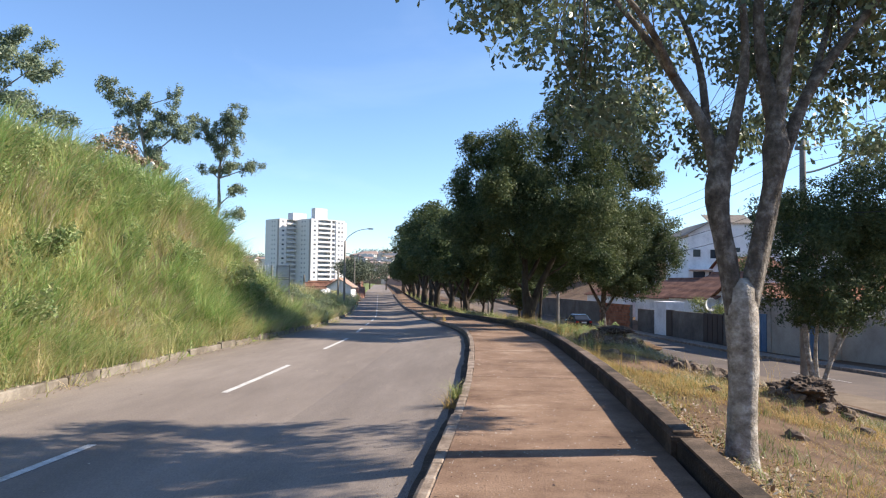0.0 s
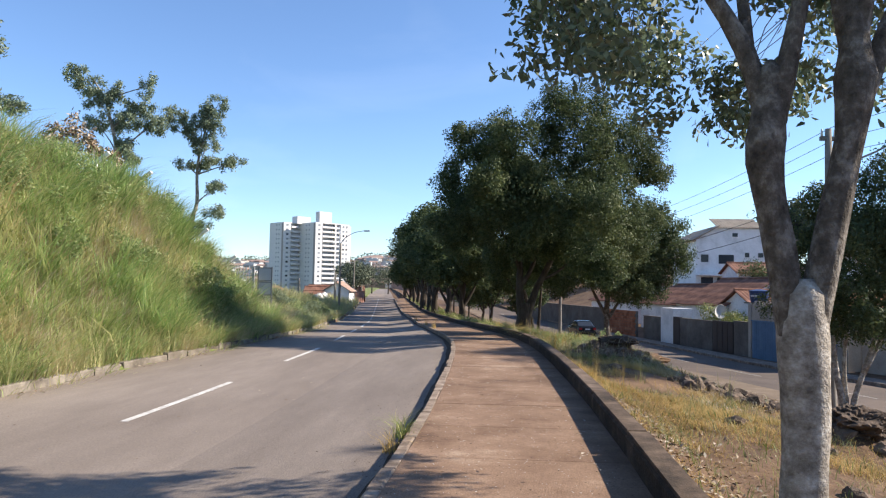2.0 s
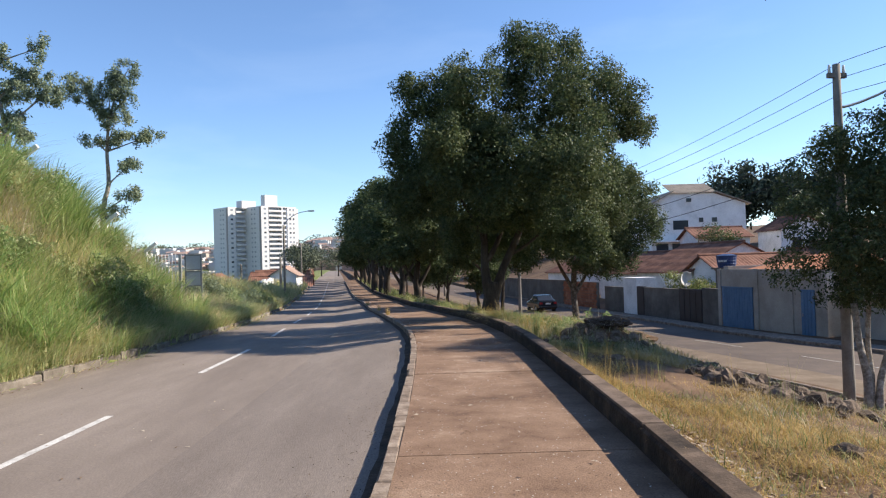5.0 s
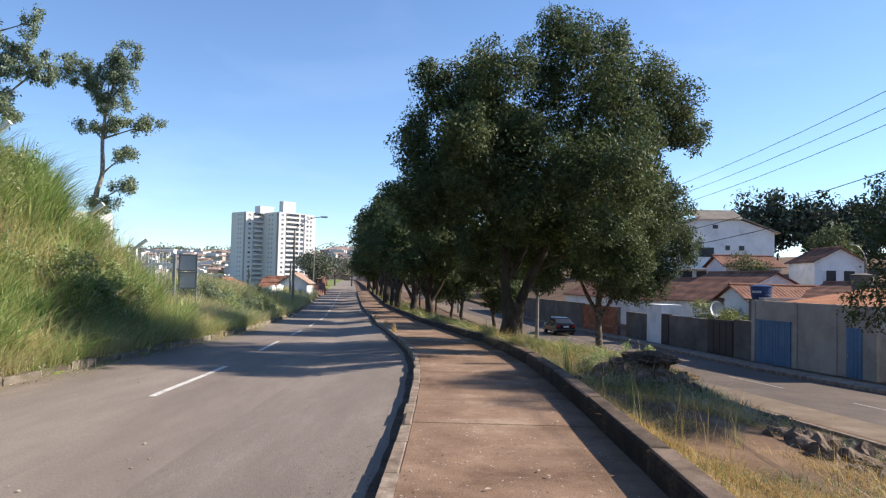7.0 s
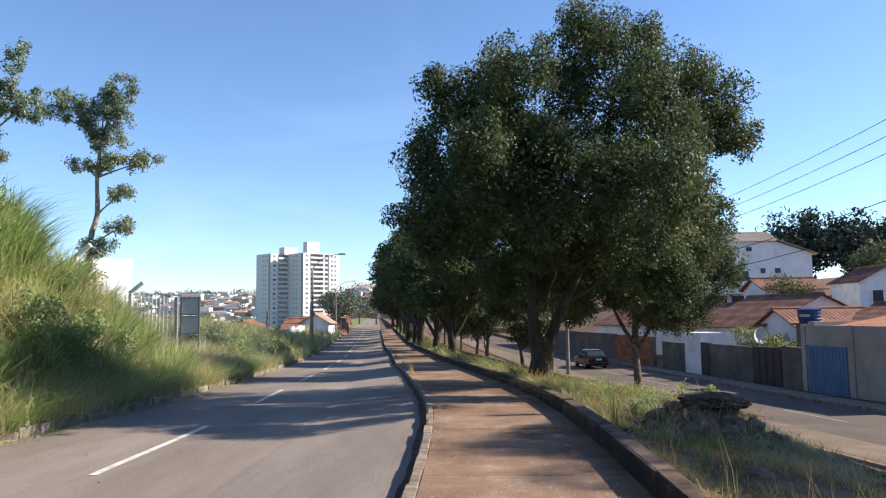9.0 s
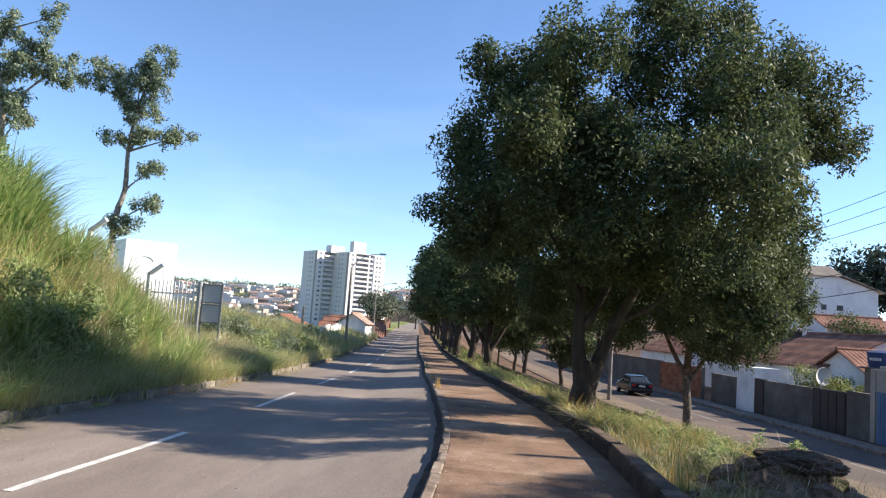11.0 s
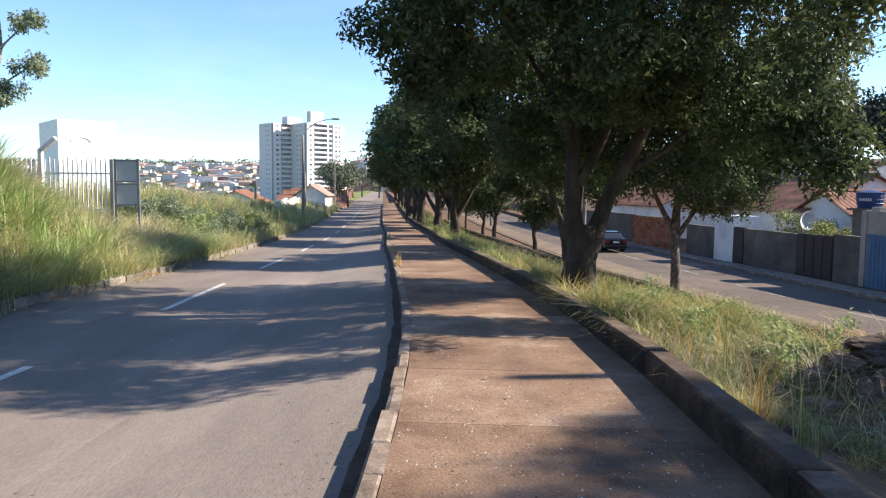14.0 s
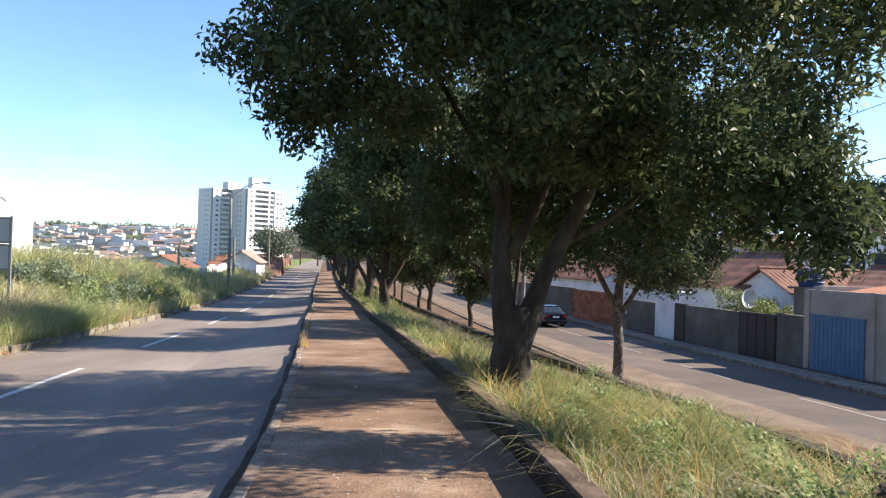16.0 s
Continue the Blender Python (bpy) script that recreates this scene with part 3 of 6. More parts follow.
def near_tree():
    t = stem_thing("street_tree", 2.46, 7.03, "slender street tree with pale mottled bark and open leafy crown", sink=0.08)
    z0 = t.matrix_world.translation.z
    K = 1.0      # spread of the branching about the height of the fork
    q = lambda pts: [(a * K, b, 1.55 + (c - 1.55) * K - z0 if c > 0.3 else c - z0) for a, b, c in pts]
    rng = np.random.default_rng(11)
    # trunk up to the fork
    pts = bend(q([(0.0, 0, z0 - 0.1), (0.0, 0, 0.25), (0.02, 0.0, 0.75), (0.0, 0, 1.2), (0.0, 0, 1.62)]), 14)
    v, f = tube(pts, [0.21, 0.17, 0.149, 0.14, 0.138, 0.136, 0.138, 0.14, 0.145, 0.149, 0.15, 0.148, 0.135, 0.09], 14, 0.03, 5)
    tagless("trunk", v, f, BARK_PALE, t, smooth=True)
    # Stems and limbs take darker bark to paint the crown's shade.
    # left stem with a pruning knot
    pts = bend(q([(-0.03, 0, 1.15), (-0.14, 0, 1.85), (-0.22, 0.0, 2.35), (-0.19, 0, 2.75), (-0.18, 0, 3.0)]), 13)
    v, f = tube(pts, [0.10, 0.098, 0.094, 0.092, 0.092, 0.098, 0.118, 0.126, 0.108, 0.09, 0.086, 0.066, 0.02], 12, 0.05, 6)
    tagless("stem", v, f, BARK_BROWN, t, smooth=True)
    # right stem with a second knot, and the leaning stem behind it
    pts = bend(q([(0.03, 0, 1.2), (0.17, -0.02, 1.95), (0.30, -0.03, 2.6), (0.34, 0, 3.1), (0.31, 0.05, 3.6)]), 12)
    v, f = tube(pts, [0.108, 0.10, 0.094, 0.088, 0.084, 0.09, 0.108, 0.122, 0.094, 0.084, 0.066, 0.02], 12, 0.05, 7)
    tagless("stem", v, f, BARK_BROWN, t, smooth=True)
    limb("stem", q([(0.06, 0.06, 1.2), (0.28, 0.12, 2.1), (0.42, 0.14, 2.7), (0.75, 0.2, 3.5), (1.2, 0.25, 4.1)]), 0.10, 0.045, BARK_BROWN, t, 10, 14, 0.03, 8)
    tips = []
    for i, p in enumerate((
            [(-0.19, 0, 2.5), (-0.31, 0.05, 3.05), (-0.6, 0.1, 3.6), (-0.95, 0.1, 4.1), (-1.5, 0.0, 4.7)],
            [(-0.19, 0, 2.5), (-0.07, -0.03, 3.05), (0.05, 0.0, 3.7), (0.02, 0, 4.4), (-0.1, 0.1, 5.2)],
            [(0.33, 0.03, 3.1), (0.22, 0.1, 4.1), (0.35, 0.2, 5.0), (0.6, 0.2, 5.9)],
            [(0.33, 0.02, 3.0), (0.47, -0.08, 4.0), (0.6, -0.4, 4.9), (0.9, -0.7, 5.6)],
            [(-0.3, 0.05, 3.05), (-0.28, 0.3, 3.7), (-0.4, 0.6, 4.4), (-0.7, 1.0, 5.2)],
            [(1.2, 0.25, 4.1), (1.6, 0.2, 4.6), (2.1, 0.1, 5.0)],
            [(0.75, 0.2, 3.5), (1.1, 0.6, 4.2), (1.4, 1.0, 4.9)],
            [(-0.6, 0.1, 3.6), (-1.0, -0.4, 4.0), (-1.6, -0.9, 4.4)])):
        limb("limb", q(p), 0.078 if i < 4 else 0.045, 0.015, BARK_BROWN, t, 7, 12, 0.04, 20 + i)
        tips.append((p[-1][0] * K, p[-1][1], 1.55 + (p[-1][2] - 1.55) * K))
    # twigs and leaf sprays
    # The seven computed lobes at the end are unseen, added to shade stems and road.
    lobes = [(-1.5, 0.0, 4.6, 1.35, 1.3, 0.8), (-0.3, 0.3, 5.2, 1.5, 1.6, 1.0), (0.9, 0.0, 5.5, 1.7, 1.6, 1.1), (2.2, 0.2, 4.8, 1.3, 1.4, 0.8),
             (-0.5, 0.9, 4.3, 1.2, 0.9, 0.8), (-2.6, -0.2, 4.55, 0.9, 0.9, 0.5), (1.3, 1.0, 4.3, 0.9, 0.9, 0.7), (0.4, -1.2, 5.4, 1.8, 0.9, 0.9), (-0.9, 1.0, 3.6, 0.9, 0.6, 0.55), (2.9, -0.4, 5.3, 1.2, 1.2, 0.8), (0.2, 2.3, 4.0, 1.4, 1.0, 0.7), (1.7, 2.2, 4.3, 1.3, 1.0, 0.75), (-1.2, 1.8, 4.4, 1.1, 1.0, 0.65), (0.2, 2.5, 3.35, 0.7, 0.7, 0.42), (1.4, 2.5, 3.6, 0.9, 0.7, 0.45), (2.4, 2.2, 3.7, 0.9, 0.8, 0.5)] + [(1.2 + 1.1 * k, 0.2 + 0.3 * (k % 2), 6.2 - 0.1 * k, 1.6, 1.5, 1.0) for k in range(4)] + [(2.0 + k, 0.4 + 0.2 * k, 4.55 + 0.6 * k, 0.8 + 0.15 * k, 0.85 + 0.15 * k, 0.6 + 0.1 * k) for k in range(3)]
    lobes = np.array([(a * K, b, 1.55 + (c - 1.55) * K - z0, d * K, e, g * K) for a, b, c, d, e, g in lobes])
    c = crown_leaves(lobes, 39000, 0.092, 8, rng, inner=0.5, knobs=7, fill=0.0, six=True)
    ends = c[::140, 0]
    tw, tf = [], []
    feet = np.array(tips) - (0, 0, z0)
    for e in ends:
        s = feet[np.argmin(((feet - e) ** 2).sum(1))]
        m = (s + e) / 2 + rng.standard_normal(3) * 0.18
        vv, ff = tube(bend([s, m, e], 6), np.linspace(0.009, 0.002, 6), 4)
        k = sum(map(len, tw))
        tw.append(vv), tf.extend([tuple(i + k for i in g) for g in ff])
    tagged(tagless("spray", np.concatenate(tw), tf, BARK_BROWN, t), kind="stuff")
    tagged(quads("crown", c, 6, LEAF_NEAR, t, "open crown of narrow grey-green leaves"), kind="stuff")


def broad_tree(name, x, y, label, lobes, stems, count, size, seed, leaf=None, bark=None, r0=0.3, group="", clump=14, inner=0.2):
    """A dense street tree: lobes and stems in metres from its foot."""
    t = stem_thing(name, x, y, label, group)
    rng = np.random.default_rng(seed)
    for i, (p, ra, rb) in enumerate(stems):
        limb("trunk" if i == 0 else "limb", p, ra, rb, bark or BARK_DARK, t, 12 if i == 0 else 8, 12, 0.06, seed + i, 0.7)
    lobes = np.asarray(lobes, float)
    lobes[:, 3:] *= 0.93
    c = crown_leaves(lobes, count, size, clump, rng, inner=inner)
    tagged(quads("crown", c, 4, leaf or LEAF_DARK, t, "dense dark glossy crown"), kind="stuff")
    return t


near_tree()
# the great tree over the footpath and its smaller neighbour
broad_tree("large_tree", 1.7, 27.6, "large dense tree with a thick forked trunk by the low wall",
           [(0.9, 2.9, 5.1, 2.3, 2.2, 2.1), (1.1, 0.0, 5.43, 2.71, 2.6, 2.29), (1.85, -0.7, 7.28, 1.67, 1.82, 1.56), (1.2, -1.0, 7.53, 0.94, 1.15, 1.2), (2.9, -0.8, 7.23, 1.09, 1.35, 1.25), (3.75, -0.7, 6.43, 0.99, 1.25, 1.09),
            (4.35, -0.6, 5.73, 0.68, 0.78, 0.68), (2.8, 1.2, 4.7, 1.0, 1.2, 1.4), (4.3, 2.4, 4.4, 1.1, 1.3, 1.5), (0.1, 1.6, 3.5, 1.7, 1.4, 0.95), (2.9, 0.8, 3.33, 0.94, 1.15, 0.89), (-2.0, -0.9, 6.48, 0.83, 1.04, 0.83), (-1.15, -1.0, 7.03, 0.73, 0.89, 0.89),
            (-2.0, -0.6, 5.3, 1.1, 1.3, 1.15), (-2.2, -0.8, 4.4, 0.8, 0.95, 0.65), (-1.6, -0.2, 3.75, 0.7, 1.0, 0.6), (-0.5, -2.4, 6.43, 0.89, 0.94, 0.94), (-1.2, -3.3, 5.03, 0.69, 0.68, 0.69), (-1.4, -2.0, 4.43, 1.04, 1.04, 1.15),
            (0.0, -2.6, 4.53, 1.35, 1.25, 1.41), (1.9, -3.6, 3.88, 0.99, 0.94, 1.2), (1.15, -3.4, 4.13, 0.57, 0.57, 0.73), (1.9, -2.3, 2.93, 0.83, 0.83, 0.78), (0.5, -1.6, 3.23, 1.15, 1.04, 0.73),
            (2.5, -2.0, 5.23, 1.04, 1.15, 1.35), (1.7, 1.6, 2.45, 1.2, 1.0, 0.8), (0.7, 2.4, 2.7, 1.0, 1.0, 0.9), (-0.9, 1.8, 2.8, 1.0, 1.0, 0.75), (2.3, -2.5, 2.35, 0.7, 0.7, 0.6), (1.3, -1.0, 3.0, 0.8, 0.8, 0.6), (-2.55, -1.9, 3.8, 0.75, 0.85, 0.6), (-2.2, -1.7, 3.35, 0.5, 0.6, 0.4)],
           [([(0, 0, -0.1), (0.03, 0, 0.35), (0.07, 0, 0.8), (0.11, 0, 1.25)], 0.35, 0.20), ([(0.02, 0, 0.75), (-0.10, 0, 1.6), (-0.1, 0.1, 3), (-0.4, 0, 5)], 0.19, 0.06),
            ([(0.13, 0, 0.7), (0.42, 0, 1.6), (0.95, 0, 2.7), (1.7, 0, 4.6)], 0.19, 0.06), ([(0.0, 0, 1.9), (0.45, 0.1, 2.9), (0.5, 0, 4.6)], 0.10, 0.04),
            ([(-0.1, 0, 2.4), (-0.5, -0.1, 3.3), (-1.3, 0, 4.6)], 0.07, 0.03), ([(0.6, 0, 2.0), (1.5, -0.1, 2.6), (2.6, 0, 3.9)], 0.06, 0.02)],
           200000, 0.094, 41, clump=20, inner=0.22)
broad_tree("street_tree", 7.0, 42.3, "medium dark-leaved tree with a slim pale trunk by the lower street",
           [(-0.43, -0.45, 6.04, 2.66, 2.47, 2.1), (0.77, -0.3, 4.68, 2.1, 2.08, 1.54), (-1.49, -0.91, 7.55, 2.38, 2.08, 1.82), (0.62, 0.0, 7.25, 1.96, 1.95, 1.68), (-2.4, 0.0, 5.13, 1.82, 1.82, 1.4), (1.68, -0.45, 4.38, 1.4, 1.43, 1.26), (1.83, 0.0, 6.04, 1.4, 1.43, 1.4), (3.04, -0.6, 5.89, 1.4, 1.43, 1.4), (2.89, 0.0, 7.7, 1.4, 1.43, 1.4)],
           [([(0, 0, -0.1), (0.04, 0, 1.3), (-0.05, 0, 2.6), (0.05, 0, 4.2)], 0.21, 0.13), ([(0, 0, 2.5), (0.7, 0, 3.6), (1.6, 0, 5.0)], 0.13, 0.04), ([(0, 0, 2.6), (-0.7, 0, 3.9), (-1.3, 0, 5.4)], 0.13, 0.04)],
           72000, 0.135, 42, clump=18, bark=BARK_BROWN)
broad_tree("street_tree", 2.7, 38.3, "dark-leaved tree with two slim stems behind the great tree",
           [(-2.3, -1.3, 5.4, 2.1, 2.0, 1.8), (-3.6, -1.3, 5.4, 1.25, 1.5, 1.3), (-0.3, -0.3, 5.0, 1.9, 2.0, 1.8), (-2.3, -1.8, 3.9, 1.5, 1.5, 1.1), (0.8, -0.3, 4.0, 1.4, 1.6, 1.2), (-1.2, -0.8, 6.7, 1.7, 1.8, 1.2), (-3.3, -1.1, 4.3, 1.1, 1.3, 0.9), (-0.5, -1.5, 3.3, 1.2, 1.2, 0.8)],
           [([(0, 0, -0.1), (-0.03, 0, 0.8), (-0.3, 0, 1.9), (-0.9, -0.3, 3.6)], 0.13, 0.07), ([(0.3, 0.1, -0.1), (0.33, 0.1, 0.9), (0.4, 0, 2.0), (0.5, -0.2, 3.8)], 0.10, 0.05), ([(-0.3, 0, 1.9), (-1.4, -0.5, 3.0), (-2.6, -1.0, 4.6)], 0.08, 0.03)],
           60000, 0.125, 44, clump=18)
# tree by the lower street
# Its last three lobes and last limb are unseen, added to shade the path.
broad_tree("roadside_tree", 10.0, 22.6, "round dense tree with several pale stems by the lower street",
           [(0.5, 0.2, 4.6, 2.25, 2.2, 2.2), (0.9, 0.2, 6.0, 1.7, 1.8, 1.5), (-0.4, 0, 3.8, 1.55, 1.7, 1.4), (1.9, 0.3, 4.0, 1.7, 1.8, 1.7), (0.2, -0.8, 3.1, 1.45, 1.2, 0.9), (2.4, 0.2, 6.5, 1.7, 1.7, 1.4), (3.3, 0.2, 5.0, 1.6, 1.7, 1.6), (3.0, -0.6, 7.3, 1.3, 1.4, 0.9), (4.4, -1.6, 7.6, 1.7, 1.7, 1.4), (4.2, -1.8, 9.2, 1.6, 1.8, 1.3), (4.5, -0.4, 9.8, 1.6, 1.6, 1.2)],
           [([(0, 0, -0.1), (0.05, 0, 0.7), (-0.1, 0, 1.5), (-0.2, 0, 2.5)], 0.11, 0.07), ([(0.3, 0, -0.1), (0.35, 0, 0.7), (0.6, 0, 1.5), (1.0, 0, 2.6)], 0.10, 0.06), ([(0.15, 0.1, -0.1), (0.2, 0.1, 0.8), (0.2, 0.2, 1.6), (0.3, 0.2, 2.8)], 0.09, 0.05), ([(0.6, 0, 1.5), (1.8, 0, 3.6), (3.3, -0.8, 6.0), (4.2, -1.5, 8.6)], 0.08, 0.02)],
           90000, 0.10, 43, clump=20, bark=BARK_PALE)
# rows of trees along the tree strip, two built and then repeated
row_a = broad_tree("street_tree", float(EDGE(48.4)) + 3.0, 48.4, "dense dark street tree in a long row by the footpath",
                   [(0, 0, 4.6, 2.3, 2.3, 1.9), (-1.2, 0.3, 3.9, 1.8, 1.9, 1.5), (1.1, -0.3, 4.0, 1.7, 1.8, 1.6), (0.1, 0.4, 6.0, 1.6, 1.7, 1.2), (-0.5, -1.0, 3.2, 1.5, 1.2, 1.0)],
                   [([(0, 0, -0.1), (0.05, 0, 0.7), (0.0, 0, 1.4), (0.1, 0, 2.6)], 0.22, 0.13), ([(0, 0, 1.0), (0.5, 0, 1.9), (1.1, 0, 3.4)], 0.13, 0.04), ([(0, 0, 1.2), (-0.5, 0.1, 2.2), (-1.1, 0, 3.6)], 0.12, 0.04)],
                   22000, 0.19, 51, group="row of street trees", clump=16, inner=0.2)
row_b = broad_tree("street_tree", float(EDGE(51)) + 7.1, 51.0, "slim dark-leaved tree in the row by the lower street",
                   [(0, 0, 3.6, 1.7, 1.7, 1.5), (0.6, 0.2, 2.8, 1.3, 1.4, 1.0), (-0.6, -0.2, 4.4, 1.3, 1.4, 1.1), (0.1, -0.5, 2.4, 1.2, 1.0, 0.8)],
                   [([(0, 0, -0.1), (0.06, 0, 0.7), (-0.03, 0, 1.3), (0.05, 0, 2.4)], 0.13, 0.08), ([(0, 0, 1.2), (0.4, 0, 2.0), (0.8, 0, 3.0)], 0.06, 0.03), ([(0, 0, 1.3), (-0.4, 0.1, 2.2), (-0.8, 0, 3.4)], 0.06, 0.02)],
                   12000, 0.17, 52, group="row of street trees", clump=12)
rng = np.random.default_rng(77)
row_a.scale = (1.25, 1.25, 1.08)
for yy in (57, 64, 71, 78, 85, 93, 101, 110, 119, 129, 140, 150):
    xx = float(EDGE(yy)) + 2.7 + rng.uniform(-0.5, 0.5)
    o = copy_thing(row_a, pose(xx, yy, float(ground_z(xx, yy)) - 0.05, 0, 0, rng.uniform(0, 360)))
    tall = 1.15 if yy < 60 else 1.38 if yy < 85 else 1.15
    o.scale = (rng.uniform(0.95, 1.15) * (1.3 if yy < 60 else 1.42 if yy < 85 else 1.22),) * 2 + (rng.uniform(0.95, 1.06) * tall,)
for yy in (61, 70, 79, 89, 99):
    xx = float(EDGE(yy)) + 7.3 + rng.uniform(-0.5, 0.5)
    o = copy_thing(row_b, pose(xx, yy, float(ground_z(xx, yy)) - 0.05, 0, 0, rng.uniform(0, 360)))
    o.scale = (rng.uniform(0.9, 1.2),) * 3


def thin_tree(x, y, zbase, label, trunk, pads, count, size, seed, leaf=None, r0=0.13):
    """An airy tree on the bank: a bare stem with separate leaf pads, in world metres."""
    g = float(ground_z(x, y))
    t = thing("bank_tree", x, y, g - 0.05, label, "tree", "trees on the bank")
    rng = np.random.default_rng(seed)
    rel = lambda p: (p[0] - x, p[1] - y, p[2] - g + 0.05)
    tr = [rel(p) for p in trunk]
    limb("trunk", [(0, 0, -0.1)] + tr, r0, 0.03, BARK_PALE, t, 9, 16, 0.05, seed)
    lobes = []
    for px, py, pz, rx, rz_ in pads:
        c = rel((px, py, pz))
        k = min(tr, key=lambda q: abs(q[2] - (c[2] - 0.9)))
        limb("limb", [k, ((k[0] * 2 + c[0]) / 3, (k[1] * 2 + c[1]) / 3, (k[2] + c[2]) / 2 - 0.1), c], 0.05, 0.012, BARK_PALE, t, 6, 8, 0.05, seed)
        for _ in range(8):
            lobes.append((c[0] + rng.uniform(-0.7, 0.7) * rx, c[1] + rng.uniform(-0.6, 0.6) * rx, c[2] + rng.uniform(-0.6, 0.6) * rz_, rx * 0.33, rx * 0.33, rz_ * 0.42))
    c = crown_leaves(lobes, count, size, 9, rng, inner=0.5, knobs=3, fill=0.0)
    tagged(quads("crown", c, 4, leaf or LEAF_LEFT, t, "airy crown of separate leaf pads"), kind="stuff")


thin_tree(-14.0, 36.5, 3, "tall thin tree with layered leaf pads on the bank",
          [(-13.95, 36.5, 4.2), (-13.7, 36.5, 5.4), (-13.75, 36.5, 6.8), (-13.6, 36.5, 8.2), (-13.2, 36.5, 9.6)],
          [(-15.15, 36.5, 9.7, 0.85, 0.42), (-15.6, 36.5, 9.35, 0.45, 0.3), (-14.47, 36.5, 9.2, 0.65, 0.5), (-13.36, 36.5, 9.95, 0.8, 0.5), (-12.75, 36.5, 10.3, 0.45, 0.5), (-13.9, 36.5, 8.7, 0.65, 0.5), (-13.35, 36.5, 8.1, 0.75, 0.5), (-12.85, 36.5, 9.1, 0.5, 0.6), (-13.6, 36.5, 9.3, 0.8, 0.5), (-14.3, 36.5, 7.3, 0.65, 0.35), (-13.2, 36.5, 7.45, 0.8, 0.5), (-12.1, 36.5, 7.35, 0.75, 0.33), (-12.9, 36.5, 6.1, 0.65, 0.42), (-12.75, 36.5, 4.95, 0.6, 0.4), (-13.6, 36.5, 4.1, 0.75, 0.5)], 17000, 0.12, 61)
thin_tree(-15.9, 33, 4, "thin branching tree with upright leafy limbs on the bank",
          [(-15.9, 33, 5.8), (-15.9, 33, 7.0), (-16.2, 33, 8.3), (-16.6, 33, 9.6), (-17.2, 33, 10.5)],
          [(-18.1, 33, 10.8, 0.6, 0.4), (-17.4, 33, 10.2, 0.75, 0.55), (-16.9, 33, 9.6, 0.75, 0.55), (-16.2, 33, 9.9, 0.65, 0.55), (-14.75, 33, 10.15, 0.42, 0.7), (-15.05, 33, 9.2, 0.6, 0.6), (-15.8, 33, 8.6, 0.8, 0.6), (-14.7, 33, 8.25, 0.7, 0.4), (-14.2, 33, 8.55, 0.5, 0.4), (-16.8, 33, 8.4, 0.75, 0.5), (-15.8, 33, 7.6, 0.8, 0.5), (-16.4, 33, 7.0, 0.6, 0.45), (-15.4, 33, 6.9, 0.7, 0.45), (-16.1, 33, 6.3, 0.6, 0.4)], 17000, 0.12, 62)
thin_tree(-16.0, 22, 4, "broad soft-needled tree at the top of the bank",
          [(-16, 22, 5.5), (-16, 22, 7), (-15.8, 22, 8.3)],
          [(-15.3, 22, 9.1, 1.4, 0.7), (-14.5, 22, 8.2, 1.1, 0.6), (-16.5, 22, 8.5, 1.5, 0.8), (-15.0, 22, 7.1, 1.2, 0.35), (-16.8, 22, 7.2, 1.5, 0.5), (-14.0, 23.5, 6.9, 0.9, 0.3)], 16000, 0.12, 63)
thin_tree(-13.9, 25.5, 4, "straggly flowering shrub tree in the grass of the bank", [(-13.9, 25.5, 5.2), (-13.8, 25.5, 6.0)],
          [(-13.6, 25.5, 6.6, 0.8, 0.5), (-14.3, 25.5, 6.2, 0.7, 0.5), (-13.2, 25.7, 6.0, 0.6, 0.5), (-12.8, 26.4, 5.6, 0.6, 0.5)], 2500, 0.14, 64, leaf=LITTER, r0=0.06)

# ---- grass ----
rng = np.random.default_rng(5)


def scatter(n, ya, yb, oa, ob, rng, tuft=10, spread=0.14, ref=None):
    k = n // tuft
    yc = rng.uniform(ya, yb, k)
    oc = rng.uniform(0, 1, k)
    lo = (ref(yc) if ref else EDGE(yc)) + (oa(yc) if callable(oa) else oa)
    hi = (ref(yc) if ref else EDGE(yc)) + (ob(yc) if callable(ob) else ob)
    xc = lo + (hi - lo) * oc
    x = np.repeat(xc, tuft) + rng.standard_normal(k * tuft) * spread
    y = np.repeat(yc, tuft) + rng.standard_normal(k * tuft) * spread
    sz = np.repeat(rng.uniform(0.6, 1.25, k), tuft) * rng.uniform(0.7, 1.15, k * tuft)
    return x, y, ground_z(x, y), sz


def lay(n, ya, yb, oa, ob, h, w, lean, tuft=10, spread=0.14, ref=None, wind=(0, 0), patchy=None):
    x, y, z, s = scatter(n, ya, yb, oa, ob, rng, tuft, spread, ref)
    if patchy is not None:
        p = np.sin(1.3 * x + 0.7 * y) + np.sin(0.9 * y - 1.7 * x + 2) + np.sin(2.9 * x + 2.3 * y + 1) + 0.6 * rng.standard_normal(len(x))
        k = p > patchy
        x, y, z, s = x[k], y[k], z[k], s[k]
    # little grows on the heap of dark earth by the wall
    k = (((x - 4.15) / 0.8) ** 2 + ((y - 22.75) / 0.95) ** 2 > 1) | (rng.random(len(x)) < 0.12)
    x, y, z, s = x[k], y[k], z[k], s[k]
    return blades(x, y, z - 0.03, h * s, w * s, rng.uniform(*lean, len(x)), rng, wind)


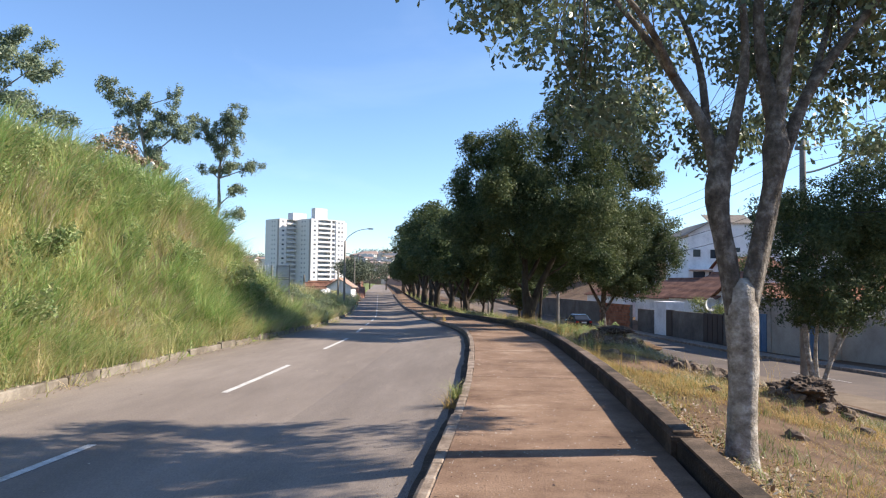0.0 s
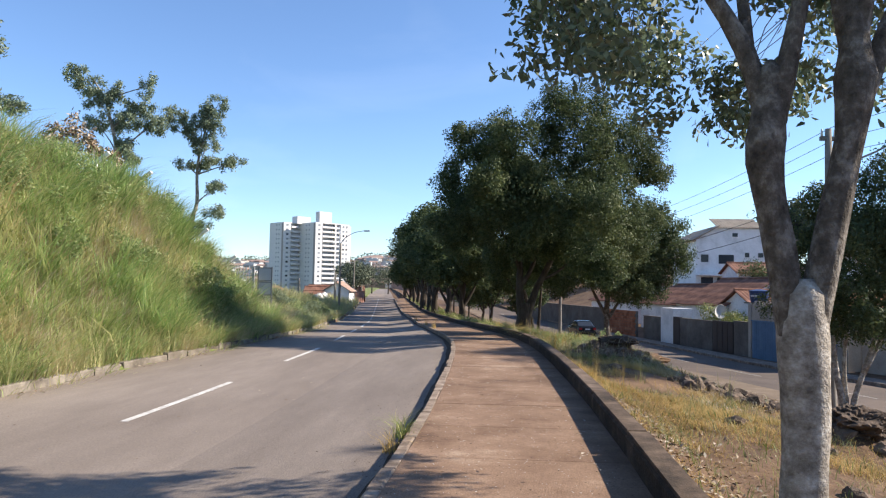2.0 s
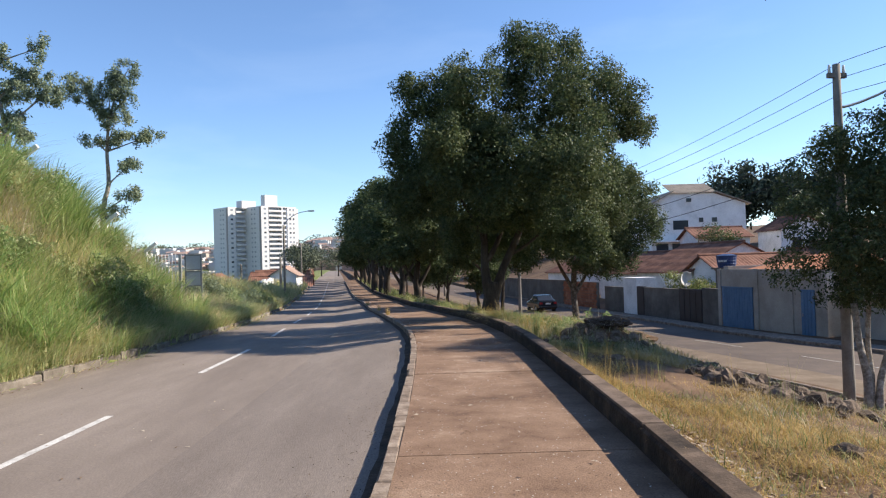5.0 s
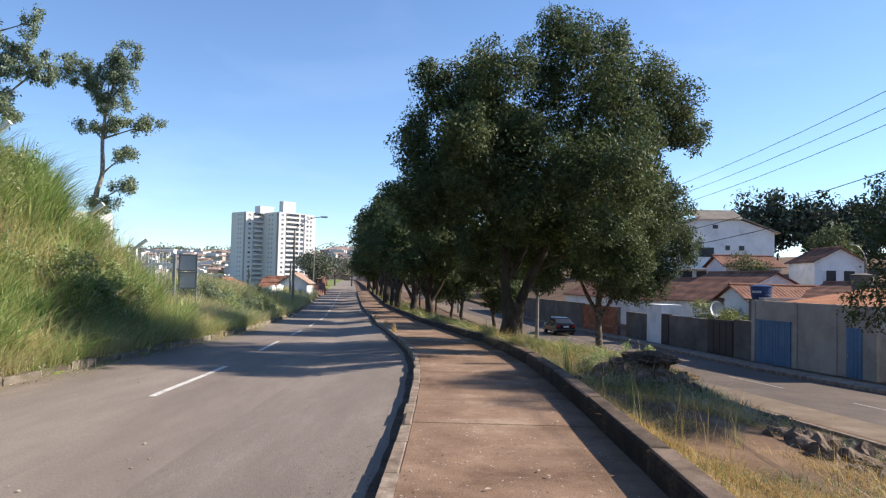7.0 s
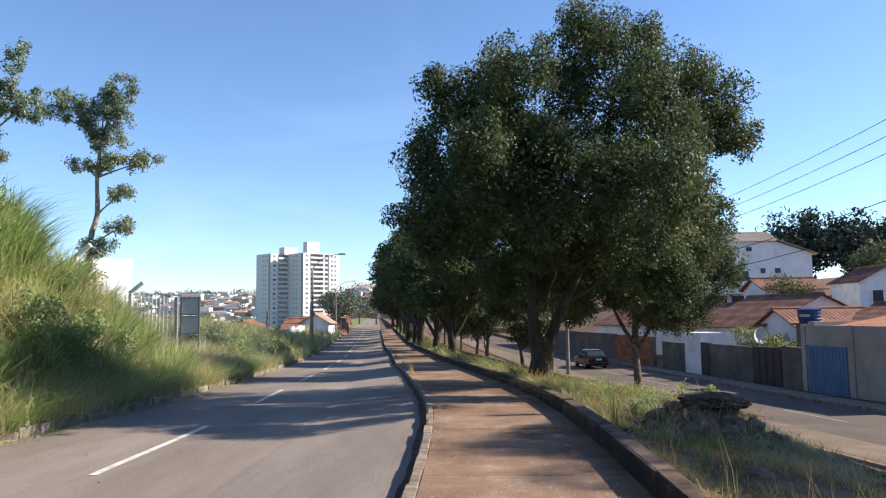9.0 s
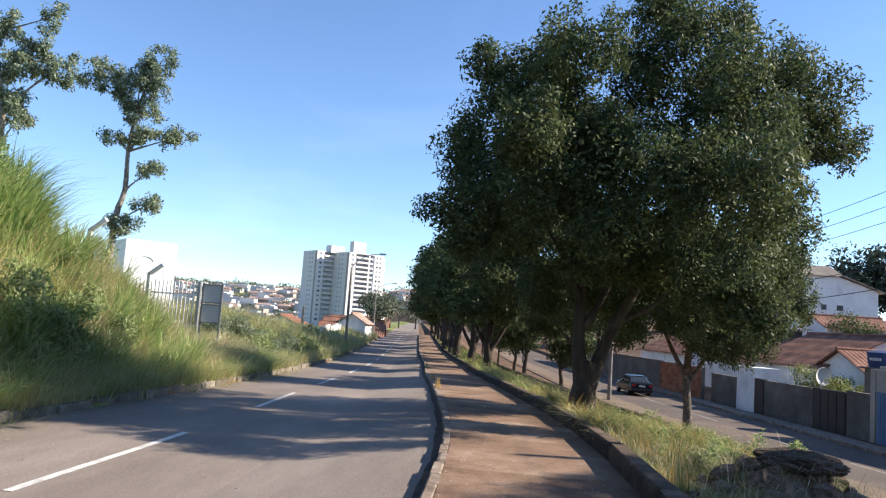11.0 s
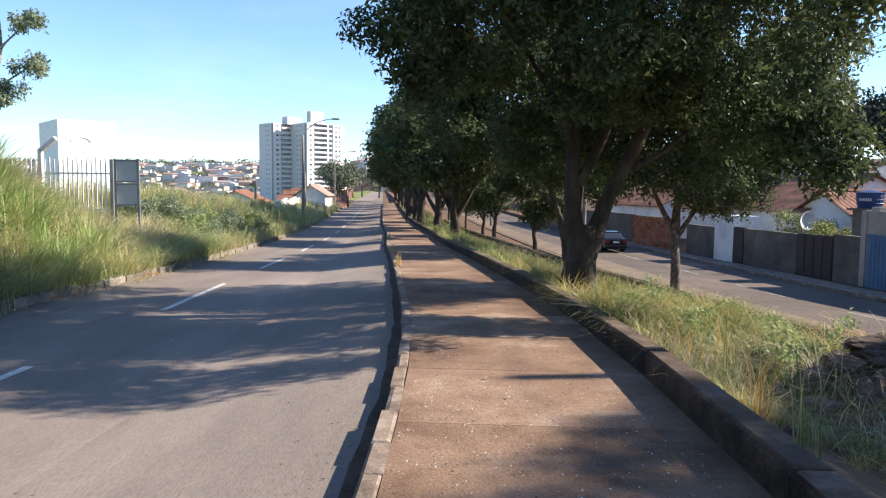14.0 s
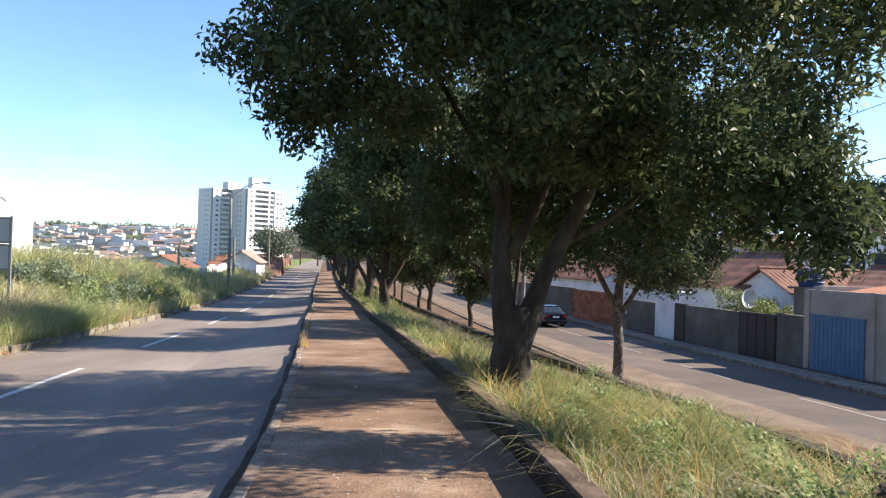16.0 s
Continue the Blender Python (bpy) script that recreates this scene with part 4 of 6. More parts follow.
bank = np.concatenate([
    lay(42000, 5, 41, -5.2, -0.12, 0.78, 0.026, (0.4, 1.4), 14, 0.2, KERB_L, (0.12, 0)),
    lay(13000, 5, 41, -0.9, -0.02, 0.6, 0.018, (0.3, 1.2), 10, 0.14, KERB_L, (0.5, 0)),
    lay(6000, 5, 30, -6.2, -3.2, 1.45, 0.036, (0.5, 1.1), 70, 0.34, KERB_L),
    lay(5000, 5, 31, -4.6, -0.6, 1.05, 0.034, (0.5, 1.3), 60, 0.3, KERB_L),
    lay(6000, 5, 31, -9.5, -5.4, 1.1, 0.04, (0.4, 1.0), 30, 0.35, KERB_L)])
lush = np.concatenate([
    lay(3500, 30, 37, -5.6, -3.0, 0.6, 0.035, (0.3, 1.2), 60, 0.2, KERB_L, (0.3, 0)),
    lay(15000, 6, 30, -5.4, -3.2, 1.45, 0.045, (0.15, 0.9), 120, 0.16, KERB_L, (0.3, 0)),
    lay(11000, 6, 32, -3.6, -0.5, 1.15, 0.034, (0.25, 1.1), 90, 0.14, KERB_L, (0.4, -0.1)),
    lay(9000, 5, 40, -1.5, -0.1, 0.75, 0.022, (0.6, 1.5), 34, 0.16, KERB_L, (0.6, 0), -0.6)])
grass("cane_grass", lush, GRASS_LUSH, "lush arching clumps of bright green cane grass on the bank")
dead = np.concatenate([
    lay(30000, 5, 38, -4.6, -0.8, 0.95, 0.017, (0.4, 1.5), 40, 0.26, KERB_L, (0.3, 0), 0.2),
    lay(4000, 5, 40, -0.8, -0.02, 0.5, 0.010, (0.5, 1.8), 20, 0.14, KERB_L, (0.6, 0), 0.0)])
grass("dead_grass", dead, GRASS_DEAD, "bleached dead stems among the bank grass")
grass("bank_grass", bank, GRASS_BANK, "tall arching green grass covering the roadside bank")
verge = np.concatenate([
    lay(9000, 41, 62, -3.2, -0.15, 0.7, 0.03, (0.4, 1.1), 14, 0.2, KERB_L, (0.3, 0)),
    lay(9000, 42, 62, -6.5, -1.4, 1.35, 0.036, (0.4, 1.2), 60, 0.36, KERB_L),
    lay(5000, 42, 50, -7.5, -2.0, 1.7, 0.04, (0.4, 1.1), 80, 0.34, KERB_L),
    lay(6000, 62, 110, -3.0, -0.2, 1.0, 0.06, (0.3, 0.9), 12, 0.25, KERB_L),
    lay(6000, 38, 75, -14, -4, 0.7, 0.05, (0.3, 0.9), 12, 0.3, KERB_L)])
shr = []
for k in range(84):
    yy = rng.uniform(8, 34)
    xx = float(KERB_L(yy)) - rng.choice([rng.uniform(3.6, 6.5), rng.uniform(1.2, 4.5)], p=[0.65, 0.35])
    r_ = rng.uniform(0.35, 0.8)
    g_ = float(ground_z(xx, yy))
    shr.append(crown_leaves([(xx, yy, g_ + r_ * 0.7, r_, r_, r_ * 0.85), (xx + rng.uniform(-0.5, 0.5), yy + rng.uniform(-0.6, 0.6), g_ + r_ * 1.1, r_ * 0.6, r_ * 0.6, r_ * 0.6)], 1300, 0.10, 7, rng, inner=0.3, knobs=6, fill=0.0).reshape(-1, 3))
tagged(quads("bank_shrubs", np.concatenate(shr), 4, LEAF_BANK), "leafy weeds and shrubs in the bank grass", "shrubs", kind="stuff")
shr = []
for k in range(34):
    yy = rng.uniform(45, 66) if k < 20 else rng.uniform(39.5, 52)
    xx = float(KERB_L(yy)) - (rng.uniform(1.0, 6.0) if k < 20 else rng.uniform(0.9, 2.8))
    r_ = rng.uniform(0.4, 0.65) if k < 20 else rng.uniform(0.5, 0.75)
    g_ = float(ground_z(xx, yy))
    shr.append(crown_leaves([(xx, yy, g_ + r_ * 0.6, r_ * 1.3, r_ * 1.3, r_ * 0.8)], 1300, 0.115, 7, rng, inner=0.3, knobs=8, fill=0.0).reshape(-1, 3))
tagged(quads("verge_shrubs", np.concatenate(shr), 4, LEAF_BANK), "rounded green bushes on the far verge", "shrubs", kind="stuff")
shr = []
for k in range(15):
    yy = rng.uniform(41.5, 51)
    xx = float(KERB_L(yy)) - rng.uniform(1.2, 6.5)
    r_ = rng.uniform(0.5, 0.75)
    g_ = float(ground_z(xx, yy))
    shr.append(crown_leaves([(xx + rng.uniform(-0.8, 0.8), yy + rng.uniform(-0.8, 0.8), g_ + r_ * rng.uniform(0.6, 1.1), r_, r_, r_ * 0.75) for _ in range(3)], 3200, 0.10, 8, rng, inner=0.3, knobs=8, fill=0.05).reshape(-1, 3))
tagged(quads("verge_bushes", np.concatenate(shr), 4, LEAF_LEFT), "large dull green bushes beyond the end of the bank", "bushes", kind="stuff")
grass("verge_grass", verge, GRASS_BANK, "tall rank grass on the verge beyond the bank")
dry = np.concatenate([
    lay(40000, 4, 22, 2.35, 6.5, 0.09, 0.009, (0.4, 1.7), 14, 0.11, patchy=-0.6),
    lay(30000, 10.5, 22, 2.4, 5.6, 0.17, 0.008, (0.6, 2.0), 22, 0.13, patchy=-0.3),
    lay(13000, 6, 24, 5.5, 11.0, 0.16, 0.011, (0.4, 1.4), 12, 0.16, patchy=-0.6)])
dry = np.concatenate([dry, lay(3000, 23.6, 31, 2.3, 5.4, 0.5, 0.010, (0.3, 1.3), 22, 0.16)])
grass("dry_grass", dry, GRASS_DRY, "short dry yellow grass on the tree strip")
green = np.concatenate([
    lay(17000, 23.7, 31, 2.3, 5.6, 0.42, 0.013, (0.7, 2.1), 34, 0.15),
    lay(2600, 23.7, 31, 2.6, 5.5, 0.62, 0.016, (0.8, 1.8), 40, 0.10),
    lay(5000, 21, 24.5, 2.6, 5.6, 0.24, 0.009, (0.6, 2.0), 18, 0.14, patchy=-0.5),
    lay(5000, 21.3, 23.5, 2.3, 5.4, 0.20, 0.009, (0.6, 1.8), 14, 0.14, patchy=-0.8),
    lay(7000, 18, 33, 5.4, 10.8, 0.28, 0.012, (0.5, 1.6), 16, 0.18, patchy=-0.3),
    lay(9000, 4, 16, 2.6, 8.5, 0.20, 0.010, (0.4, 1.2), 12, 0.14),
    lay(10000, 31, 60, 2.3, 4.2, 0.55, 0.022, (0.5, 1.6), 14, 0.18),
    lay(5000, 31, 60, 6.2, 11.5, 0.25, 0.02, (0.3, 1.1), 12, 0.16),
    lay(5000, 60, 130, 2.3, 5.0, 0.7, 0.05, (0.3, 1.0), 12, 0.2)])
dead = np.concatenate([
    lay(3500, 21, 24.5, 2.6, 5.6, 0.3, 0.007, (0.6, 2.2), 14, 0.16, patchy=-0.4),
    lay(5000, 22, 31.5, 2.4, 5.6, 0.5, 0.008, (0.6, 2.4), 16, 0.22, patchy=-0.2),
    lay(5000, 13.5, 22.5, 4.4, 8.2, 0.24, 0.007, (0.6, 2.0), 14, 0.14, patchy=-0.4),
    lay(3000, 31, 50, 2.4, 5.4, 0.5, 0.012, (0.5, 2.0), 14, 0.2, patchy=0.0)])
grass("dead_grass", dead, GRASS_DEAD, "tangled bleached stems in the green grass by the wall")
shr = []
for k in range(46):
    yy = rng.uniform(23, 31.5)
    xx = float(EDGE(yy)) + rng.uniform(2.8, 5.4)
    r_ = rng.uniform(0.10, 0.22)
    g_ = float(ground_z(xx, yy))
    shr.append(crown_leaves([(xx, yy, g_ + r_ * 1.2, r_, r_, r_)], 220, 0.06, 6, rng, inner=0.4, knobs=5, fill=0.0).reshape(-1, 3))
tagged(quads("leafy_weeds", np.concatenate(shr), 4, LEAF_BANK), "low leafy weeds in the grass behind the wall", "weeds", kind="stuff")
grass("strip_grass", green, GRASS_GREEN, "green seeding grass behind the low wall")

# ---- buildings along the lower street ----
FX, FY, FZ, FR = 17.2, 49.9, -2.65, 101.31     # far corner of the garage; local x runs up the street, local y towards it


def gable_roof(name, x0, x1, y0, y1, ze, zr, material, parent, over=0.35, wave=0.3, hip=0.0):
    """A tiled roof with its ridge along x, in ribbed courses down each slope, with a thick edge."""
    ym = (y0 + y1) / 2
    n = max(8, int((x1 - x0 + 2 * over) / wave) * 2)
    xs = np.linspace(x0 - over, x1 + over, n + 1)
    v, f = [], []
    for side, ye in ((0, y0 - over), (1, y1 + over)):
        drop = (zr - ze) * over / abs(ym - (y0 if side == 0 else y1))
        courses = 9
        base = len(v)
        for c in range(courses + 1):
            s = c / courses
            for i, xx in enumerate(xs):
                lift = 0.045 * (i % 2) + 0.02 * (c % 2)
                v.append((xx, ye + (ym - ye) * s, ze - drop + (zr - ze + drop) * s + lift))
        m = len(xs)
        for c in range(courses):
            for i in range(n):
                a = base + c * m + i
                f.append((a, a + 1, a + m + 1, a + m) if side == 0 else (a, a + m, a + m + 1, a + 1))
    ob = tagless(name, v, f, material, parent)
    md = ob.modifiers.new("thickness", "SOLIDIFY")
    md.thickness, md.offset = 0.07, -1
    rv, rf = tube([(x0 - over, ym, zr + 0.05), ((x0 + x1) / 2, ym, zr + 0.05), (x1 + over, ym, zr + 0.05)], [0.11, 0.11, 0.11], 8)
    tagless("ridge", rv, rf, material, ob)
    return ob


def gable_wall(bm, x0, x1, y0, y1, zb, ze, zr):
    ym = (y0 + y1) / 2
    p = [(x0, y0, zb), (x1, y0, zb), (x1, y1, zb), (x0, y1, zb), (x0, y0, ze), (x1, y0, ze), (x1, y1, ze), (x0, y1, ze), (x0, ym, zr), (x1, ym, zr)]
    v = [bm.verts.new(q) for q in p]
    for g in ((0, 1, 5, 4), (2, 3, 7, 6), (1, 2, 6, 9, 5), (3, 0, 4, 8, 7), (4, 5, 9, 8), (6, 7, 8, 9), (3, 2, 1, 0)):
        bm.faces.new([v[i] for i in g])


def window(parent, x0, x1, z0, z1, y, out=-1, glass=None, frame_mat=None, axis="y"):
    """A framed window on a wall face at local y (or local x), set a little proud of it."""
    d = 0.05 * out
    g = boxpart("window", (x0, x1, min(y, y + d), max(y, y + d), z0, z1) if axis == "y" else (min(y, y + d), max(y, y + d), x0, x1, z0, z1), glass or GLASS_DARK, parent, "dark window")
    t = 0.07
    for a0, a1, b0, b1 in ((x0 - t, x1 + t, z1, z1 + t), (x0 - t, x1 + t, z0 - t, z0), (x0 - t, x0, z0, z1), (x1, x1 + t, z0, z1)):
        lo, hi = min(y, y + 1.8 * d), max(y, y + 1.8 * d)
        boxpart("frame", (a0, a1, lo, hi, b0, b1) if axis == "y" else (lo, hi, a0, a1, b0, b1), frame_mat or WHITE, g)
    return g


def house(name, x, y, z, rz, w, d, h, rise, wall, roof, label, along="x", wins=(), group=""):
    t = thing(name, x, y, z, label, "house", group, rz)
    bm = bmesh.new()
    gable_wall(bm, -w / 2, w / 2, -d / 2, d / 2, -2.0, h, h + rise)
    part("wall", bm, wall, t)
    gable_roof("roof", -w / 2, w / 2, -d / 2, d / 2, h, h + rise, roof, t)
    for x0, x1, z0, z1 in wins:
        window(t, x0, x1, z0, z1, -d / 2)
    return t


garage = thing("garage", FX, FY, FZ, "flat-fronted beige garage with blue metal doors on the street", "garage", rz=FR)
boxpart("wall", (-9.2, 0, -0.25, 0, -0.3, 3.45), BEIGE, garage)
boxpart("wall", (-0.25, 0, -7.5, -0.25, -0.3, 3.45), BEIGE, garage)
boxpart("wall", (-9.2, -8.95, -7.5, -0.25, -0.3, 3.45), BEIGE, garage)
boxpart("wall", (-8.95, -0.25, -7.5, -7.25, -0.3, 4.2), BEIGE, garage)
for px in (-0.2, -3.75, -6.6, -9.1):
    boxpart("pilaster", (px - 0.16, px + 0.16, 0, 0.07, -0.3, 3.47), BEIGE, garage, bevel=0.01)
boxpart("beam", (-9.2, 0, 0, 0.035, 2.42, 2.6), BEIGE, garage)
door = boxpart("door", (-3.4, -0.48, 0.0, 0.06, 0.0, 2.36), BLUE, garage, "blue sheet-metal garage door")
for k in range(1, 12):
    boxpart("rib", (-3.4 + k * 0.243 - 0.02, -3.4 + k * 0.243 + 0.02, 0.06, 0.08, 0.03, 2.33), BLUE, door)
boxpart("frame", (-3.46, -0.42, 0.0, 0.09, 2.36, 2.42), BLUE, door)
door2 = boxpart("door", (-8.35, -7.4, 0.0, 0.06, 0.05, 2.42), BLUE, garage, "narrow blue metal door")
for k in range(1, 4):
    boxpart("rib", (-8.35 + k * 0.2375 - 0.015, -8.35 + k * 0.2375 + 0.015, 0.06, 0.08, 0.1, 2.38), BLUE, door2)
boxpart("handle", (-7.55, -7.5, 0.06, 0.11, 1.05, 1.2), GALV, door2)
rv, rf, nn = [], [], 46
for i in range(nn + 1):
    for s in range(7):
        rv.append((-8.9 + 8.2 * i / nn, -1.0 - 6.1 * s / 6, 3.30 + 0.95 * s / 6 + 0.05 * (i % 2) + 0.02 * (s % 2)))
for i in range(nn):
    for s in range(6):
        rf.append((i * 7 + s, i * 7 + s + 1, i * 7 + s + 8, i * 7 + s + 7))
gr = tagless("roof", rv, rf, TILE_NEW, garage, "new orange clay tiles")
gm = gr.modifiers.new("thickness", "SOLIDIFY")
gm.thickness = 0.06
boxpart("parapet", (-0.75, -0.25, -7.3, -0.25, 3.3, 3.62), BEIGE, garage)


def front_wall(name, s0, s1, top, material, label, y0=-0.22, y1=0.0, cope=True, panels=0):
    w = thing(name, FX, FY, FZ, label, "wall", rz=FR)
    body = boxpart("wall_face", (s0, s1, y0, y1, -0.4, top), material, w)
    if cope:
        boxpart("coping", (s0, s1, y0 - 0.04, y1 + 0.04, top, top + 0.06), material, w)
    for k in range(panels):
        a = s0 + (s1 - s0) * k / panels
        boxpart("panel", (a + 0.05, a + (s1 - s0) / panels - 0.05, y1, y1 + 0.03, 0.1, top - 0.1), material, body)
    return w


front_wall("metal_gate", 1.85, 4.6, 2.15, DARKGATE, "dark brown closed metal gate between street walls", panels=4, cope=False)
front_wall("street_wall", 0.05, 1.8, 2.2, GREYWALL, "short grey cement wall beside the garage")
front_wall("street_wall", 4.65, 9.6, 2.05, GREYWALL, "grey cement wall with a stained face and coping")
front_wall("street_wall", 9.65, 10.75, 2.15, DARKGATE, "dark metal door in the street wall", cope=False, panels=1)
front_wall("street_wall", 10.8, 13.0, 2.72, WHITE, "white painted wall end with a small roof edge", y0=-1.6)
front_wall("street_wall", 13.1, 18.1, 1.9, GREYWALL, "dark stained cement wall in shade", y0=-0.9, y1=-0.7)
front_wall("street_wall", 26.0, 34, 2.3, GREYWALL, "long grey cement wall beside the brick wall")
front_wall("street_wall", 34.1, 60, 2.3, GREYWALL, "long grey wall far along the lower street")
front_wall("street_wall", -26, -9.3, 2.6, BEIGE, "plain beige wall beyond the garage", y0=-0.9, y1=-0.7)
# bare brick wall, each brick course built
bw = thing("brick_wall", FX, FY, FZ, "unplastered red brick wall along the street", "wall", rz=FR)
boxpart("core", (18.2, 25.9, -0.25, -0.02, -0.4, 2.3), GREYWALL, bw, "grey mortar")
bme = bpy.data.meshes.new("brick")
bmb = bmesh.new()
box(bmb, 0, 0.46, -0.03, 0.012, 0, 0.225)
bmb.to_mesh(bme), bmb.free()
bme.materials.append(BRICK_RED)
for r in range(9):
    for k in range(16):
        b = new("brick", bme)
        b.parent = bw
        b.location = (18.22 + k * 0.48 + (0.2 if r % 2 else 0.0), 0, 0.05 + r * 0.25)

fu = Vector((math.cos(radians(FR)), math.sin(radians(FR)), 0))
fv = Vector((-fu.y, fu.x, 0))


def lot(s, back):
    p = Vector((FX, FY, 0)) + fu * s - fv * back
    return p.x, p.y


hx, hy = lot(14.3, 8.5)
house("house", hx, hy, FZ, FR + 180, 8.6, 9.0, 3.2, 2.1, WHITE, TILE, "low white house under a weathered clay tile roof")
hx, hy = lot(8.6, 8.0)
house("house", hx, hy, FZ, FR + 90, 7.5, 4.6, 3.2, 1.1, WHITE, TILE, "small white gabled house with an old tile roof")
hx, hy = lot(1.5, 11.0)
house("house", hx, hy, FZ, FR + 180, 12.5, 6.0, 3.4, 1.2, WHITE, TILE, "long low house with a brown clay tile roof")
hx, hy = lot(-14, 9.0)
house("house", hx, hy, FZ, FR + 180, 9.0, 8.0, 3.0, 1.5, WHITE, TILE, "low house with a clay tile roof behind the wall")
hx, hy = lot(24, 9.0)
house("house", hx, hy, FZ, FR + 180, 9.5, 8.0, 3.0, 1.8, WHITE, TILE, "white house with a clay tile roof behind brick wall")
hx, hy = lot(38, 9.0)
house("house", hx, hy, FZ, FR + 180, 12, 8.0, 3.0, 1.8, WHITE, TILE, "pale house with a clay tile roof down the street")


def water_tank(x, y, z, r, h, material, label):
    t = thing("water_tank", x, y, z, label, "water tank")
    v, f = tube([(0, 0, 0), (0, 0, 0.05), (0, 0, h * 0.5), (0, 0, h * 0.94), (0, 0, h)], [r * 0.82, r * 0.86, r * 0.95, r, r], 20)
    tagless("body", v, f, material, t, smooth=False)
    for zz in (0.3, 0.55, 0.8):
        v, f = tube([(0, 0, h * zz), (0, 0, h * zz + 0.02), (0, 0, h * zz + 0.04)], [r * 0.97, r * (0.99 + 0.03 * zz), r * 0.97], 20)
        tagless("rib", v, f, material, t)
    v, f = tube([(0, 0, h), (0, 0, h + 0.04), (0, 0, h + 0.10), (0, 0, h + 0.16)], [r * 1.06, r * 1.08, r * 0.7, r * 0.25], 20)
    tagless("lid", v, f, material, t)
    return t


tx, ty = lot(2.1, 2.0)
tk = water_tank(tx, ty, FZ + 3.5, 0.62, 0.72, TANK, "blue plastic water tank with a pale lettered band")
for k in range(6):
    a = radians(200 + k * 9)
    bm = bmesh.new()
    box(bm, -0.03, 0.03, -0.012, 0.012, -0.07, 0.07)
    o = part("letter_bar", bm, PAPER, tk)
    o.location, o.rotation_euler = (0.63 * math.cos(a), 0.63 * math.sin(a), 0.42), (0, 0, a + math.pi / 2)
st = thing("tank_stand", tx, ty, FZ, "grey block pier carrying the blue water tank", "stand", rz=FR)
boxpart("pier", (-0.5, 0.5, -0.5, 0.5, -0.3, 3.4), GREYWALL, st)
boxpart("slab", (-0.7, 0.7, -0.7, 0.7, 3.4, 3.5), GREYWALL, st)
tx, ty = lot(1.5, 8.4)
water_tank(tx, ty, FZ + 4.2, 0.65, 0.85, GREYWALL, "old grey water tank standing on the tile roof")

# houses on the slope behind
wh = thing("house", 33.6, 100, 1.2, "large white three-storey house with a brown attic roof", "house")
bm = bmesh.new()
gable_pts = [(-5.6, 0, -1), (6.9, 0, -1), (6.9, 0, 7.3), (2.8, 0, 8.7), (-2.6, 0, 8.9), (-5.6, 0, 7.3)]
fr_ = [bm.verts.new(p) for p in gable_pts]
bk_ = [bm.verts.new((a, 12, c)) for a, b, c in gable_pts]
bm.faces.new(fr_), bm.faces.new(bk_[::-1])
for i in range(6):
    bm.faces.new([fr_[i], bk_[i], bk_[(i + 1) % 6], fr_[(i + 1) % 6]])
part("wall", bm, WHITE, wh)
for a, b in (((-6.1, 7.05), (-2.6, 9.0)), ((2.8, 8.85), (7.5, 7.1))):
    v = [(a[0], -0.5, a[1]), (b[0], -0.5, b[1]), (b[0], 12.5, b[1]), (a[0], 12.5, a[1])]
    v += [(p, q, r + 0.14) for p, q, r in v]
    tagless("roof", v, [(0, 1, 2, 3), (7, 6, 5, 4), (0, 4, 5, 1), (1, 5, 6, 2), (2, 6, 7, 3), (3, 7, 4, 0)], TILE_GREY, wh)
bm = bmesh.new()
box(bm, -2.6, 2.8, 0.3, 9, 8.5, 8.9)
part("attic_wall", bm, WHITE, wh)
v, f = [], []
for i in range(33):
    for s in range(2):
        v.append((-2.9 + 6.0 * i / 32, -0.4 + 4 * s, 8.75 + 1.55 * s + 0.07 * (i % 2)))
    if i:
        f.append((2 * i - 2, 2 * i, 2 * i + 1, 2 * i - 1))
tagless("attic_roof", v, f, TILE_GREY, wh)
for x0, x1, z0, z1 in ((-5.0, -4.0, 4.2, 5.2), (-2.7, -0.7, 4.0, 5.2), (0.7, 1.3, 4.9, 5.5), (2.4, 3.1, 4.9, 5.5), (-0.9, -0.2, 7.6, 8.1)):
    window(wh, x0, x1, z0, z1, 0)
for x0 in (-5.0, -2.9, -0.9, 1.1):
    window(wh, x0, x0 + 1.6, 0.6, 2.2, 0)
boxpart("balcony", (-5.6, 1.5, -1.2, 0, 2.4, 2.6), WHITE, wh)
h2 = house("house", 27.4, 77, 0.3, 0, 5.0, 5.0, 3.2, 0.9, WHITE, TILE, "small cream house with a tiled porch roof", wins=((-2.2, -1.6, 1.0, 2.4), (-1.3, -0.7, 1.0, 2.4)))
h3 = house("house", 35.2, 77, 0.9, 90, 5.0, 4.6, 3.2, 1.2, WHITE, TILE, "white gabled cottage on the slope with dark windows")
window(h3, -1.3, -0.3, 0.9, 2.3, -2.5, -1, axis="x")
window(h3, 0.4, 1.3, 0.9, 2.3, -2.5, -1, axis="x")
br = thing("brick_wall", 30, 70.5, -0.6, "long red brick retaining wall on the slope", "wall")
boxpart("wall_face", (-9, 14, 0, 0.3, -1, 2.3), BRICK_RED, br)
boxpart("coping", (-9, 14, -0.05, 0.35, 2.3, 2.38), GREYWALL, br)

